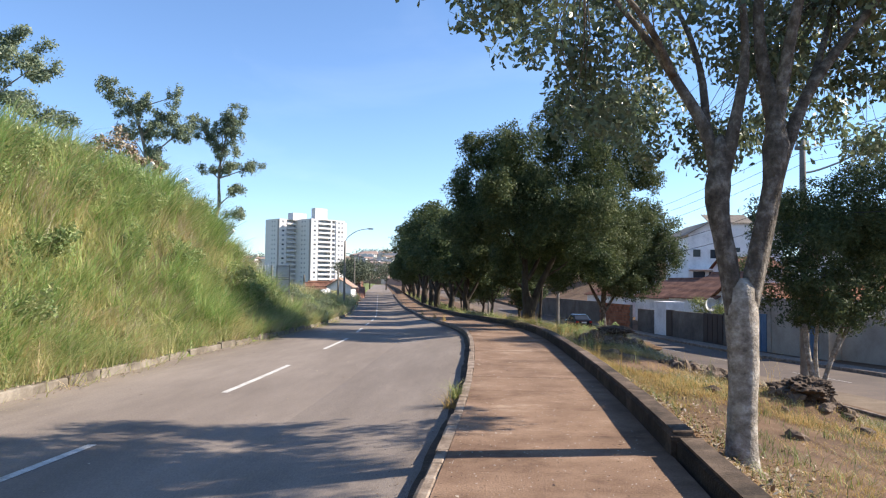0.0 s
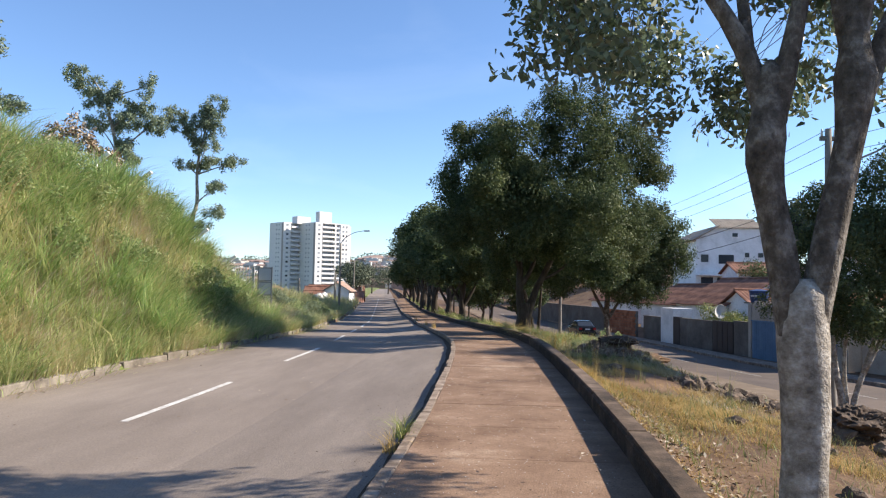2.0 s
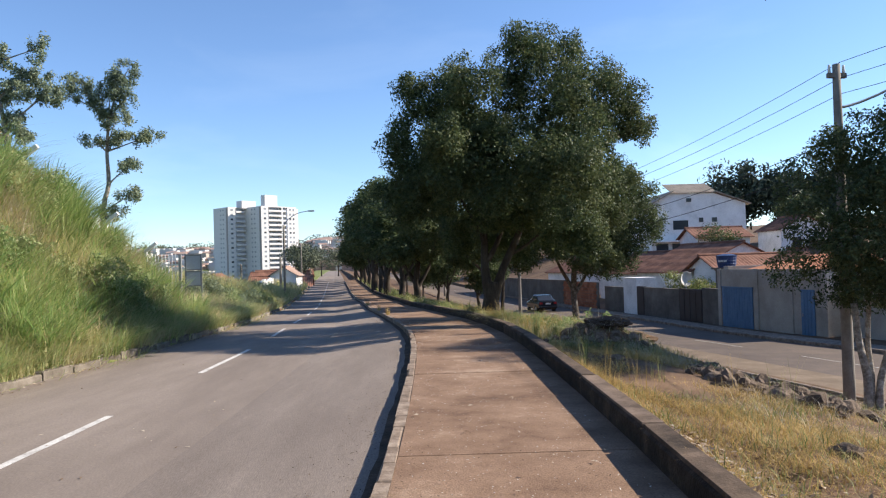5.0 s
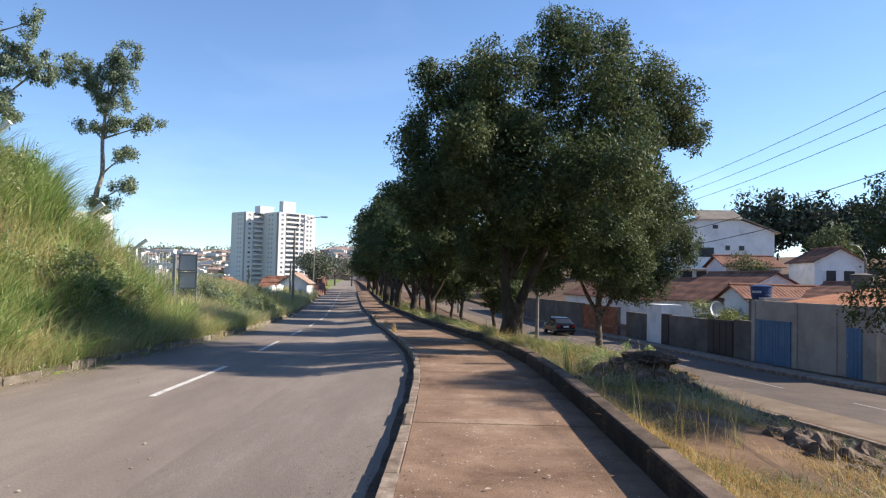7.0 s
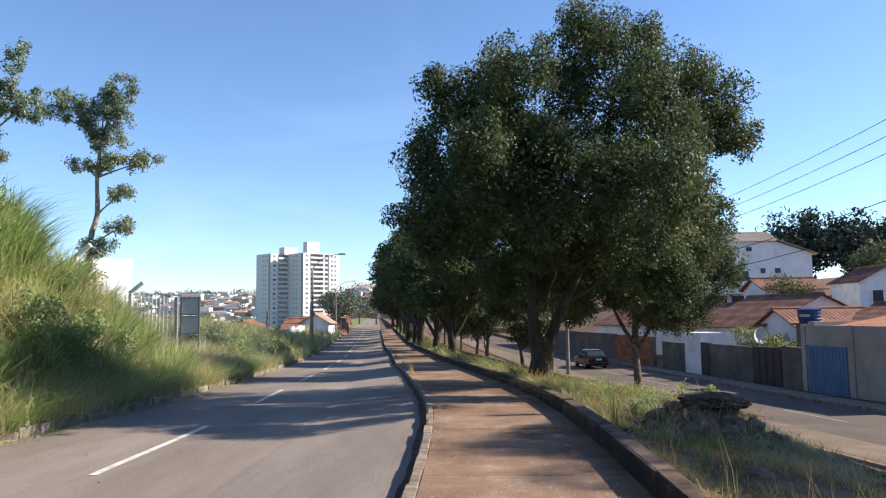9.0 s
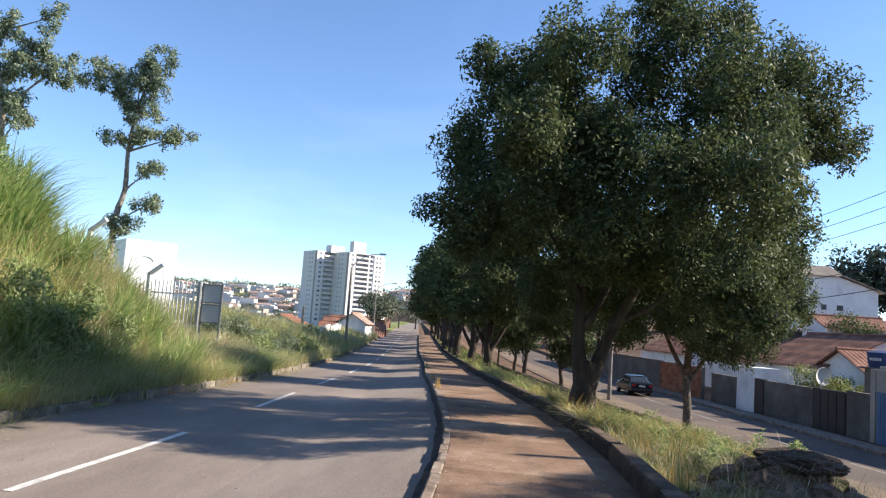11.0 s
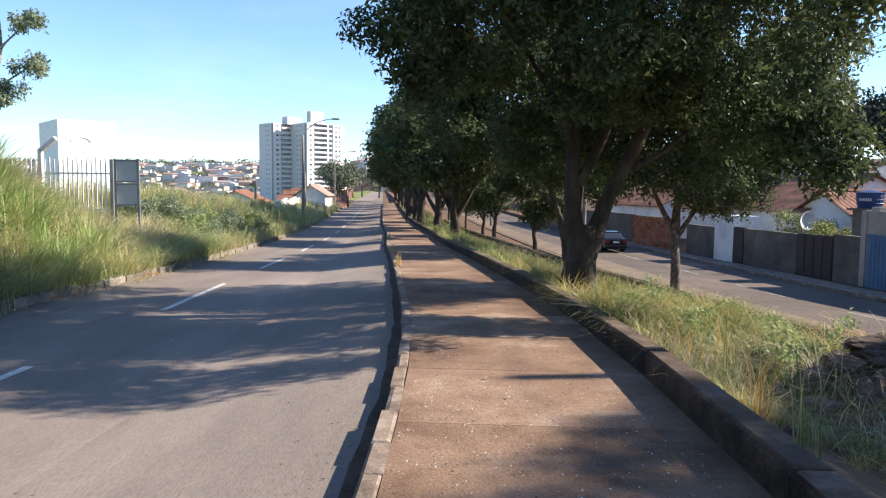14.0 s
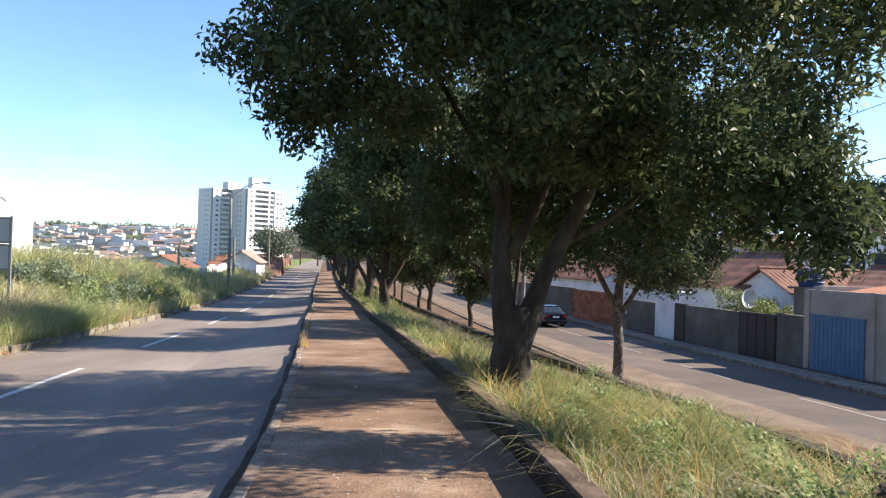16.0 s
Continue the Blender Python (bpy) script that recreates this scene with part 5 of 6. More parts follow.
# ---- left side: white building, fence, sign, lamps ----
bb = thing("white_building", -46.2, 97.4, -2.2, "bright white block building with a painted logo paled for glare", "building", rz=45)
boxpart("wall", (-2.7, 3.5, 0, 8.5, -2, 11.0), TOWER_WHITE, bb)
boxpart("parapet", (-2.72, 3.52, -0.02, 8.5, 11.0, 11.2), TOWER_WHITE, bb)
for k, w_ in enumerate((0.45, 0.5, 0.55, 0.45, 0.5, 0.4, 0.55, 0.4)):
    boxpart("letter_bar", (-2.1 + k * 0.68, -2.1 + k * 0.68 + w_, -0.04, 0, 7.2, 7.9), LOGO, bb)
v, f = tube([(1.1 * math.cos(a) - 0.3, -0.02, 8.6 + 0.7 * math.sin(a)) for a in np.linspace(0.2, 3.0, 10)], [0.10] * 10, 6)
tagless("logo_arc", v, f, LOGO, bb)

fence = thing("fence", -15.0, 38.1, float(ground_z(-12.5, 38.1)), "white painted steel bar fence above the tall grass", "fence")
top = 2.35 - fence.location.z
for zz in (0.35, top - 0.45):
    boxpart("rail", (0, 3.7, -0.02, 0.02, zz, zz + 0.05), WHITE, fence)
for k in range(25):
    boxpart("bar", (k * 0.15, k * 0.15 + 0.034, -0.015, 0.015, -0.4, top + (0.07 if k % 2 else 0)), WHITE, fence)
boxpart("post", (3.62, 3.74, -0.06, 0.06, -0.5, top + 0.02), GALV, fence, bevel=0.01)


def slanted_post(x, y, ztop):
    g = float(ground_z(x, y))
    t = thing("fence_post", x, y, g, "pale concrete fence post with a slanted top", "post", "slanted fence posts")
    boxpart("shaft", (-0.06, 0.06, -0.06, 0.06, -0.4, ztop - g), WHITE, t, bevel=0.012)
    bm = bmesh.new()
    box(bm, -0.06, 0.06, -0.06, 0.06, 0, 0.55, 0.012)
    o = part("arm", bm, WHITE, t)
    o.location, o.rotation_euler = (0, 0, ztop - g - 0.05), (0, radians(52), 0)


for px, py, pz in ((-11.5, 34.8, 2.5), (-11.5, 31.4, 3.45), (-11.8, 26.9, 5.1), (-11.8, 24.05, 5.25)):
    slanted_post(px, py, pz)

sg = float(ground_z(-10.5, 37.4))
sign = thing("road_sign", -10.5, 37.4, sg, "grey twin-panel road sign seen from behind", "sign", rz=12)
for sx in (-0.36, 0.30):
    boxpart("post", (sx, sx + 0.06, -0.03, 0.03, -0.5, 2.36 - sg), SIGN_GREY, sign)
for z0, z1 in ((1.68, 2.30), (0.98, 1.60)):
    p = boxpart("panel", (-0.30, 0.30, -0.02, 0.02, z0 - sg, z1 - sg), SIGN_PANE, sign, "pale panel")
    for a0, a1, b0, b1 in ((-0.34, 0.34, z1 - 0.02, z1 + 0.03), (-0.34, 0.34, z0 - 0.03, z0 + 0.02), (-0.34, -0.29, z0, z1), (0.29, 0.34, z0, z1)):
        boxpart("frame", (a0, a1, -0.035, 0.035, b0 - sg, b1 - sg), SIGN_GREY, p)


def street_lamp(x, y, top, reach, label, material, rz=0.0, base=None):
    g = float(ground_z(x, y)) if base is None else base
    t = thing("street_lamp", x, y, g, label, "street lamp", "street lamps", rz)
    limb("pole", [(0, 0, -0.4), (0, 0, (top - g) * 0.5), (0, 0, top - g - 1.2)], 0.12, 0.085, POLE, t, 10, 6, 0)
    limb("arm", [(0, 0, top - g - 1.3), (reach * 0.15, 0, top - g - 0.75), (reach * 0.5, 0, top - g - 0.2), (reach * 0.9, 0, top - g)], 0.04, 0.03, GALV, t, 7, 10, 0)
    bm = bmesh.new()
    box(bm, reach * 0.88, reach * 1.12, -0.11, 0.11, top - g - 0.05, top - g + 0.06, 0.03)
    part("lamp_head", bm, GALV, t)
    boxpart("lens", (reach * 0.91, reach * 1.1, -0.08, 0.08, top - g - 0.07, top - g - 0.045), PAPER, t)


street_lamp(-13.6, 70.2, 6.7, 2.5, "grey street lamp on a concrete pole by the road", GALV)
street_lamp(-20.3, 113, 6.5, 2.6, "grey street lamp further along the road", GALV)
street_lamp(-27, 158, 6.3, 2.6, "distant street lamp along the road", GALV)
street_lamp(37.2, 74, 5.6, 1.2, "small lamp on a post among the houses", GALV, rz=180)


def utility_pole(x, y, top, label, arm=True):
    g = float(ground_z(x, y))
    t = thing("utility_pole", x, y, g - 0.05, label, "utility pole", "utility poles", 8.5)
    limb("pole", [(0, 0, -0.5), (0, 0, (top - g) / 2), (0, 0, top - g)], 0.15, 0.09, POLE, t, 10, 6, 0)
    if arm:
        boxpart("crossarm", (-0.25, 0.25, -0.05, 0.05, top - g - 0.35, top - g - 0.23), POLE, t)
        for k in (-0.2, 0.0, 0.2):
            limb("insulator", [(k, 0, top - g - 0.23), (k, 0, top - g - 0.12), (k, 0, top - g - 0.02)], 0.04, 0.025, PAPER, t, 8, 4, 0)
    return t, top - g + 0.05


POLES = [(10.6, -14.0, 6.6), (10.4, 24.0, 6.4), (6.4, 62.0, 6.3), (0.8, 100.0, 6.4)]
for i, (px, py, pt) in enumerate(POLES):
    t, h = utility_pole(px, py, pt, "tall concrete utility pole carrying cables by the lower street" if i != 1 else "tall concrete utility pole with a curved lamp arm and cables")
    if i == 1:
        limb("lamp_arm", [(0.05, 0, h - 1.15), (0.5, 0, h - 1.05), (1.3, 0, h - 0.75), (2.0, 0, h - 0.4), (2.55, 0, h - 0.22)], 0.035, 0.028, GALV, t, 7, 12, 0)
        bm = bmesh.new()
        box(bm, 2.45, 3.05, -0.11, 0.11, h - 0.27, h - 0.15, 0.03)
        part("lamp_head", bm, GALV, t)
for px, py, pt in ((-18.8, 75, 2.2), (-17.0, 84, 3.0), (22.4, 66, 2.6), (24.2, 66.5, 2.4)):
    utility_pole(px, py, pt, "slim concrete post beside the houses", arm=False)
for off, dz in ((0.1, 0.0), (0.1, -0.4), (0.1, -0.8), (0.1, -1.9), (0.12, -2.5)):
    for (ax, ay, at), (bx, by, bt) in zip(POLES, POLES[1:]):
        s = np.linspace(0, 1, 16)
        p = np.stack([ax + off + (bx - ax) * s, ay + (by - ay) * s, at + dz + (bt - at) * s - 0.9 * 4 * s * (1 - s)], 1)
        v, f = tube(p, [0.008 if dz > -1 else 0.011] * 16, 5)
        tagged(tagless("cable", v, f, BLACK_WIRE), "thin black overhead cable between utility poles", "cable", "overhead cables")

# ---- apartment tower ----
# two stepped blocks; the origin is the front corner of the nearer block, local y runs back
tw = thing("apartment_tower", -107.7, 445, -4.5, "white apartment tower of two stepped blocks with balconies", "tower", rz=48)
T_H, FLOORS, RISE = 45.0, 15, 2.92
# Recessed blocks are coloured grey-blue for their shade, projecting fronts cream.
boxpart("wall", (0, 5.2, 0, 34, -4, T_H), TOWER_CREAM, tw)
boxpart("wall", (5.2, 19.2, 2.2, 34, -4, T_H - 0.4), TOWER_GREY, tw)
boxpart("wall", (19.2, 26, 0, 34, -4, T_H), TOWER_CREAM, tw)
boxpart("wall", (26, 29.4, 2.6, 33, -4, T_H - 0.8), TOWER_CREAM, tw)
boxpart("wall", (-12.5, -7.2, 16.8, 33.4, -4, T_H), TOWER_CREAM, tw)
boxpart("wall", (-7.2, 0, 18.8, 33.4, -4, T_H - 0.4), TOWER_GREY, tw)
boxpart("roof_slab", (5.2, 19.2, 0.1, 2.2, T_H - 0.5, T_H + 0.1), TOWER_CREAM, tw)
boxpart("roof_slab", (-7.2, 0, 16.9, 18.8, T_H - 0.5, T_H + 0.1), TOWER_CREAM, tw)
boxpart("pillar", (14.9, 16.0, 0.05, 2.2, -4, T_H - 0.5), TOWER_CREAM, tw)
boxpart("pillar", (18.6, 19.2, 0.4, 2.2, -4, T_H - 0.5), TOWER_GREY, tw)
# Flat dark strips take the place of narrow recesses at the corners.
for fx, fy in ((0, 0), (-12.5, 16.8)):
    boxpart("corner_strip", (fx - 0.05, fx, fy + 0.2, fy + 2.2, -4, T_H - 0.6), TOWER_TAUPE, tw, "flat taupe strip standing in for a recess")
for fl in range(FLOORS):
    zf_ = 0.9 + fl * RISE
    # lit fronts
    for x0, x1, fy in ((1.9, 3.5, 0), (20.7, 22.1, 0), (23.4, 24.6, 0), (-10.6, -9.0, 16.8)):
        wnd = boxpart("window", (x0, x1, fy - 0.06, fy, zf_ + 1.0, zf_ + 2.1), GLASS_GREY if fl % 3 else GLASS_DARK, tw)
        boxpart("sill", (x0 - 0.15, x1 + 0.15, fy - 0.16, fy, zf_ + 0.86, zf_ + 1.0), TOWER_GREY, wnd)
    # shaded flanks
    for fx, ya in ((0, 6.4), (0, 9.6), (-12.5, 21.6), (-12.5, 24.4)):
        boxpart("window", (fx - 0.06, fx, ya, ya + 1.1, zf_ + 1.1, zf_ + 2.0), GLASS_GREY, tw)
    for x0, x1, fy in ((5.3, 14.8, 0.3), (16.1, 18.5, 0.6), (-7.0, -0.1, 17.0)):
        wide = x1 - x0 > 4
        bal = boxpart("balcony", (x0, x1, fy - 0.5, fy + 1.9, zf_ - 0.15, zf_ + 0.05), TOWER_CREAM, tw)
        # Narrow balconies sit in the recess and take its shade colour.
        boxpart("parapet", (x0, x1, fy - 0.5, fy - 0.36, zf_ + 0.05, zf_ + 1.05), TOWER_CREAM if wide else TOWER_GREY, bal)
        boxpart("pane", (x0 + 0.9, x1 - 0.9 if wide else x1 - 0.4, fy + 1.84, fy + 1.9, zf_ + 0.1, zf_ + 2.25), GLASS_GREY, bal)
for x0, x1, y0, y1, zt in ((3.6, 12.8, 1.2, 5.4, 52.0), (-3.8, 6.3, 15.0, 21.0, 49.2)):
    ph = boxpart("penthouse", (x0, x1, y0, y1, T_H - 0.6, zt), TOWER_CREAM, tw)
    boxpart("logo_bar", (x0 + 2.0, x1 - 2.0, y0 - 0.05, y0, zt - 3.6, zt - 3.0), TOWER_GREY, ph)
    boxpart("logo_bar", (x0 + 3.4, x1 - 3.4, y0 - 0.05, y0, zt - 2.4, zt - 1.2), TOWER_GREY, ph)

# ---- houses down the road on the left ----
def gz(x, y):
    return float(ground_z(x, y))


for x, y, w, d, h, rise, rz, wl in ((-25.5, 86, 9, 12, 3.4, 2.0, 98, GREYWALL), (-21.5, 100, 7, 9, 3.8, 1.6, 98, WHITE), (-30, 104, 10, 10, 4.0, 2.2, 100, WHITE), (-24, 116, 9, 9, 3.8, 1.8, 8, WHITE),
                                 (-29, 138, 10, 10, 4.2, 2.0, 8, WHITE), (-34, 165, 12, 10, 4.5, 2.0, 8, WHITE)):
    house("house", x, y, -5.1, rz, w, d, h, rise, wl, TILE, "low tile-roofed house beyond the roadside wall", group="houses down the road")
gate = house("gatehouse", -18.9, 96, -1.6, 90, 4.0, 3.2, 2.5, 0.95, WHITE, TILE_FAR, "small white gabled gatehouse by the road")
ww = tagged(new("roadside_wall"), "long white roadside wall beyond the tall grass", "wall")
for k in range(14):
    ya = 76 + k * 2.4
    run_piece("wall_panel", ya, ya + 2.36, -3.9, -3.7, -1.5, 1.35 + 0.1 * (k % 3), WHITE, ww, edge=KERB_L, bev=0.02)
w2 = tagged(new("roadside_wall"), "pale garden walls at the end of the road", "wall")
for k in range(12):
    ya = 134 + k * 4
    run_piece("wall_panel", ya, ya + 3.9, -2.6, -2.3, -1, 2.6, WHITE if k % 3 else GREYWALL, w2, edge=KERB_L, bev=0.02)

# ---- far town and woods on the ridge ----
rng = np.random.default_rng(9)
for nm, cnt, wall_m, lab in (("far_houses", 700, FAR_WHITE, "hundreds of small pale houses on the far ridge"), ("far_houses", 160, BEIGE, "small beige houses scattered on the far ridge")):
    V, Fc = [], []
    for _ in range(cnt):
        yy = rng.uniform(470, 940)
        xx = -rng.uniform(0.04, 0.72) * yy
        w_, d_, h_ = rng.uniform(7, 16), rng.uniform(7, 12), rng.uniform(3, 7)
        g = gz(xx, yy)
        k = len(V)
        V += [(xx + a * w_ / 2, yy + b * d_ / 2, g + c) for c in (-1, h_) for a, b in ((-1, -1), (1, -1), (1, 1), (-1, 1))]
        Fc += [(k, k + 1, k + 5, k + 4), (k + 1, k + 2, k + 6, k + 5), (k + 2, k + 3, k + 7, k + 6), (k + 3, k, k + 4, k + 7), (k + 4, k + 5, k + 6, k + 7)]
    tagged(tagless(nm, V, Fc, wall_m), lab, "houses", kind="stuff")
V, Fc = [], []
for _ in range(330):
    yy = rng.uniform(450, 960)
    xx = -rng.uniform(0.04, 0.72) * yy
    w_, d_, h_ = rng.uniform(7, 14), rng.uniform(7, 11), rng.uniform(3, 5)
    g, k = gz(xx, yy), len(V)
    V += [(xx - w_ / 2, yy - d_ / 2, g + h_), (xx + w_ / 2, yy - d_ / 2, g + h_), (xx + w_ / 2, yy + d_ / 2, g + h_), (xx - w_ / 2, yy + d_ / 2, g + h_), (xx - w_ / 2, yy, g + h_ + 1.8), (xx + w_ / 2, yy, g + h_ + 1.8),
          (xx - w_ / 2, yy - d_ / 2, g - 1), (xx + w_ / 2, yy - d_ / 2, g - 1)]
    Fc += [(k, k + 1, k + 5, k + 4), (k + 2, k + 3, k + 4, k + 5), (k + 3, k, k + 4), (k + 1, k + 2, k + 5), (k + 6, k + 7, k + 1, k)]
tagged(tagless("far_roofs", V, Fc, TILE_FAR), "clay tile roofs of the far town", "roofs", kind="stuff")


def far_trees(name, spots, label, leaf=None, per=170, size=0.9, seed=0, fill=0.06):
    rg = np.random.default_rng(seed)
    out = []
    for x, y, r, h in spots:
        g = gz(x, y)
        lob = [(x + rg.uniform(-0.5, 0.5) * r, y + rg.uniform(-0.4, 0.4) * r, g + h * rg.uniform(0.45, 0.72), r * rg.uniform(0.5, 0.8), r * 0.7, h * rg.uniform(0.22, 0.32)) for _ in range(5)]
        out.append(crown_leaves(lob, per, size, 5, rg, inner=0.2, fill=fill).reshape(-1, 3))
    return tagged(quads(name, np.concatenate(out), 4, leaf or LEAF_FAR), label, "trees", kind="stuff")


far_trees("far_woods", [(-rng.uniform(0.02, 0.75) * yy, yy, rng.uniform(5, 9), rng.uniform(6, 11)) for yy in rng.uniform(440, 980, 190)], "dark tree clumps among the far houses", size=1.9, per=90, seed=3)
far_trees("ridge_woods", [(-xx, 985 + rng.uniform(-25, 25), rng.uniform(10, 17), rng.uniform(8, 15)) for xx in rng.uniform(-60, 780, 150)], "wooded skyline of the far ridge", size=3.0, per=110, seed=4)
far_trees("hill_woods", [(xx, 150 + rng.uniform(-8, 14), rng.uniform(4, 6), rng.uniform(7, 10)) for xx in np.linspace(2, 50, 18)], "dark woods beyond the lower street", leaf=LEAF_WOODS, size=0.6, per=1300, seed=6)
far_trees("hill_woods", [(xx, 112 + rng.uniform(-6, 14), rng.uniform(4, 6), rng.uniform(10, 13.5)) for xx in np.linspace(45, 105, 20)], "dark wooded hill behind the houses", leaf=LEAF_WOODS, size=0.75, per=1900, seed=5, fill=0.3)


def small_tree(x, y, r, h, label, leaf, n=2600, size=0.3, seed=0, group=""):
    t = stem_thing("garden_tree", x, y, label, group)
    rg = np.random.default_rng(seed)
    limb("trunk", [(0, 0, -0.1), (0.05, 0, h * 0.3), (0, 0, h * 0.6)], 0.05 + 0.02 * h, 0.05, BARK_DARK, t, 8, 8, 0.05, seed)
    for k in range(3):
        limb("limb", [(0, 0, h * 0.3), (r * 0.3 * math.cos(2 * k), r * 0.3 * math.sin(2 * k), h * 0.5), (r * 0.6 * math.cos(2 * k), r * 0.6 * math.sin(2 * k), h * 0.7)], 0.06, 0.02, BARK_DARK, t, 6, 6, 0.05, seed)
    lob = [(rg.uniform(-0.5, 0.5) * r, rg.uniform(-0.5, 0.5) * r, h * rg.uniform(0.5, 0.82), r * 0.6, r * 0.6, h * 0.2) for _ in range(6)]
    tagged(quads("crown", crown_leaves(lob, n, size, 8, rg, inner=0.3), 4, leaf, t), kind="stuff")


for i, (x, y, r, h) in enumerate(((-21.5, 122, 3.2, 6.2), (-23.5, 130, 3.5, 6.6), (-25.2, 141, 3.4, 6.2), (-28, 150, 4, 6.5), (-31, 172, 4.5, 7), (-24, 178, 5, 8), (-30, 190, 6, 8))):
    small_tree(x, y, r, h, "feathery roadside tree beyond the houses", LEAF_FAR, 2200, 0.35, 80 + i, "trees down the road")
small_tree(27.5, 74, 2.6, 4.6, "dark shrub tree on the slope", LEAF_DARK, 2500, 0.25, 90)
small_tree(38.5, 82, 3.0, 6.0, "dark tree beside the cottage", LEAF_DARK, 2500, 0.3, 92)
bx, by = lot(6.6, 1.9)
small_tree(bx, by, 1.5, 3.3, "bright green garden shrub behind the street wall", GRASS_GREEN, 2600, 0.16, 93)
bx, by = lot(4.4, 1.6)
small_tree(bx, by, 1.0, 2.9, "small yellow-green shrub behind the gate", GRASS_GREEN, 1600, 0.16, 94)
dx, dy = lot(5.2, 0.9)
dish = thing("satellite_dish", dx, dy, FZ, "pale satellite dish on a thin pole", "dish", rz=200)
limb("pole", [(0, 0, 0), (0, 0, 1.5), (0, 0, 2.5)], 0.03, 0.03, GALV, dish, 6, 4, 0)
v, f = [], []
for i in range(5):
    for j in range(14):
        r_, a = 0.5 * i / 4, 2 * math.pi * j / 14
        v.append((r_ * math.cos(a), 0.35 * (r_ ** 2) * 2 - 0.1, 2.75 + r_ * math.sin(a)))
for i in range(4):
    for j in range(14):
        f.append((i * 14 + j, i * 14 + (j + 1) % 14, (i + 1) * 14 + (j + 1) % 14, (i + 1) * 14 + j))
ds = tagless("reflector", v, f, PAPER, dish)
ds.modifiers.new("thickness", "SOLIDIFY").thickness = 0.02


# ---- car on the lower street ----
def car(x, y, z, rz):
    c = thing("car", x, y, z, "black saloon car on the lower street", "car", rz=rz)

    def shell(name, sections, material, parent):
        v, f = [], []
        n = None
        for yy, pts in sections:
            ring = [(a, yy, b) for a, b in pts] + [(-a, yy, b) for a, b in pts[::-1]]
            n = len(ring)
            v += ring
        for i in range(len(sections) - 1):
            for j in range(n):
                f.append((i * n + j, i * n + (j + 1) % n, (i + 1) * n + (j + 1) % n, (i + 1) * n + j))
        f += [tuple(range(n)), tuple(range((len(sections) - 1) * n, len(sections) * n))[::-1]]
        return tagless(name, v, f, material, parent, smooth=False)

    def sec(w, z0, zm, zt, wt):
        return [(w * 0.86, z0), (w, z0 + 0.12), (w * 1.01, zm), (wt, zt)]

    body = shell("body", [(-2.1, sec(0.72, 0.30, 0.62, 0.86, 0.66)), (-2.02, sec(0.79, 0.24, 0.66, 0.98, 0.72)), (-1.4, sec(0.83, 0.22, 0.70, 1.0, 0.76)), (-0.4, sec(0.84, 0.22, 0.70, 0.95, 0.78)), (0.8, sec(0.84, 0.22, 0.68, 0.92, 0.78)),
                          (1.6, sec(0.82, 0.24, 0.64, 0.83, 0.72)), (2.0, sec(0.76, 0.28, 0.58, 0.72, 0.66)), (2.1, sec(0.66, 0.34, 0.54, 0.66, 0.58))], CAR_PAINT, c)
    shell("cabin_glass", [(-1.55, [(0.70, 0.95), (0.70, 0.97), (0.70, 0.985), (0.66, 1.0)]), (-0.95, [(0.74, 0.93), (0.72, 1.1), (0.66, 1.30), (0.58, 1.36)]), (0.1, [(0.75, 0.93), (0.73, 1.1), (0.67, 1.34), (0.58, 1.40)]),
                          (0.95, [(0.74, 0.9), (0.72, 0.93), (0.70, 0.95), (0.66, 0.96)])], GLASS_DARK, c)
    shell("roof", [(-1.0, [(0.60, 1.33), (0.62, 1.34), (0.62, 1.36), (0.56, 1.385)]), (-0.4, [(0.62, 1.36), (0.64, 1.37), (0.64, 1.39), (0.57, 1.42)]), (0.18, [(0.61, 1.36), (0.63, 1.37), (0.63, 1.39), (0.56, 1.42)])], CAR_PAINT, c)
    for sx in (-1, 1):
        for yy in (-1.25, 1.3):
            v, f = tube([(sx * 0.62, yy, 0.3), (sx * 0.72, yy, 0.3), (sx * 0.84, yy, 0.3)], [0.29, 0.30, 0.28], 16)
            wl = tagless("wheel", v, f, RUBBER, c)
            v, f = tube([(sx * 0.83, yy, 0.3), (sx * 0.845, yy, 0.3), (sx * 0.855, yy, 0.3)], [0.19, 0.18, 0.05], 12)
            tagless("rim", v, f, GALV, wl)
        boxpart("tail_light", (sx * 0.62 - 0.12, sx * 0.62 + 0.12, -2.12, -2.04, 0.68, 0.84), RED_LENS, c)
        boxpart("mirror", (sx * 0.9 - 0.08, sx * 0.9 + 0.08, 0.62, 0.72, 0.92, 1.04), CAR_PAINT, c, bevel=0.02)
    boxpart("bumper", (-0.8, 0.8, -2.17, -2.0, 0.32, 0.52), CAR_PAINT, c, bevel=0.04)
    boxpart("number_plate", (-0.22, 0.22, -2.13, -2.08, 0.66, 0.78), PLATE, c)


car(9.0, 69.0, float(LOW(69)) + 0.01, 8.5)


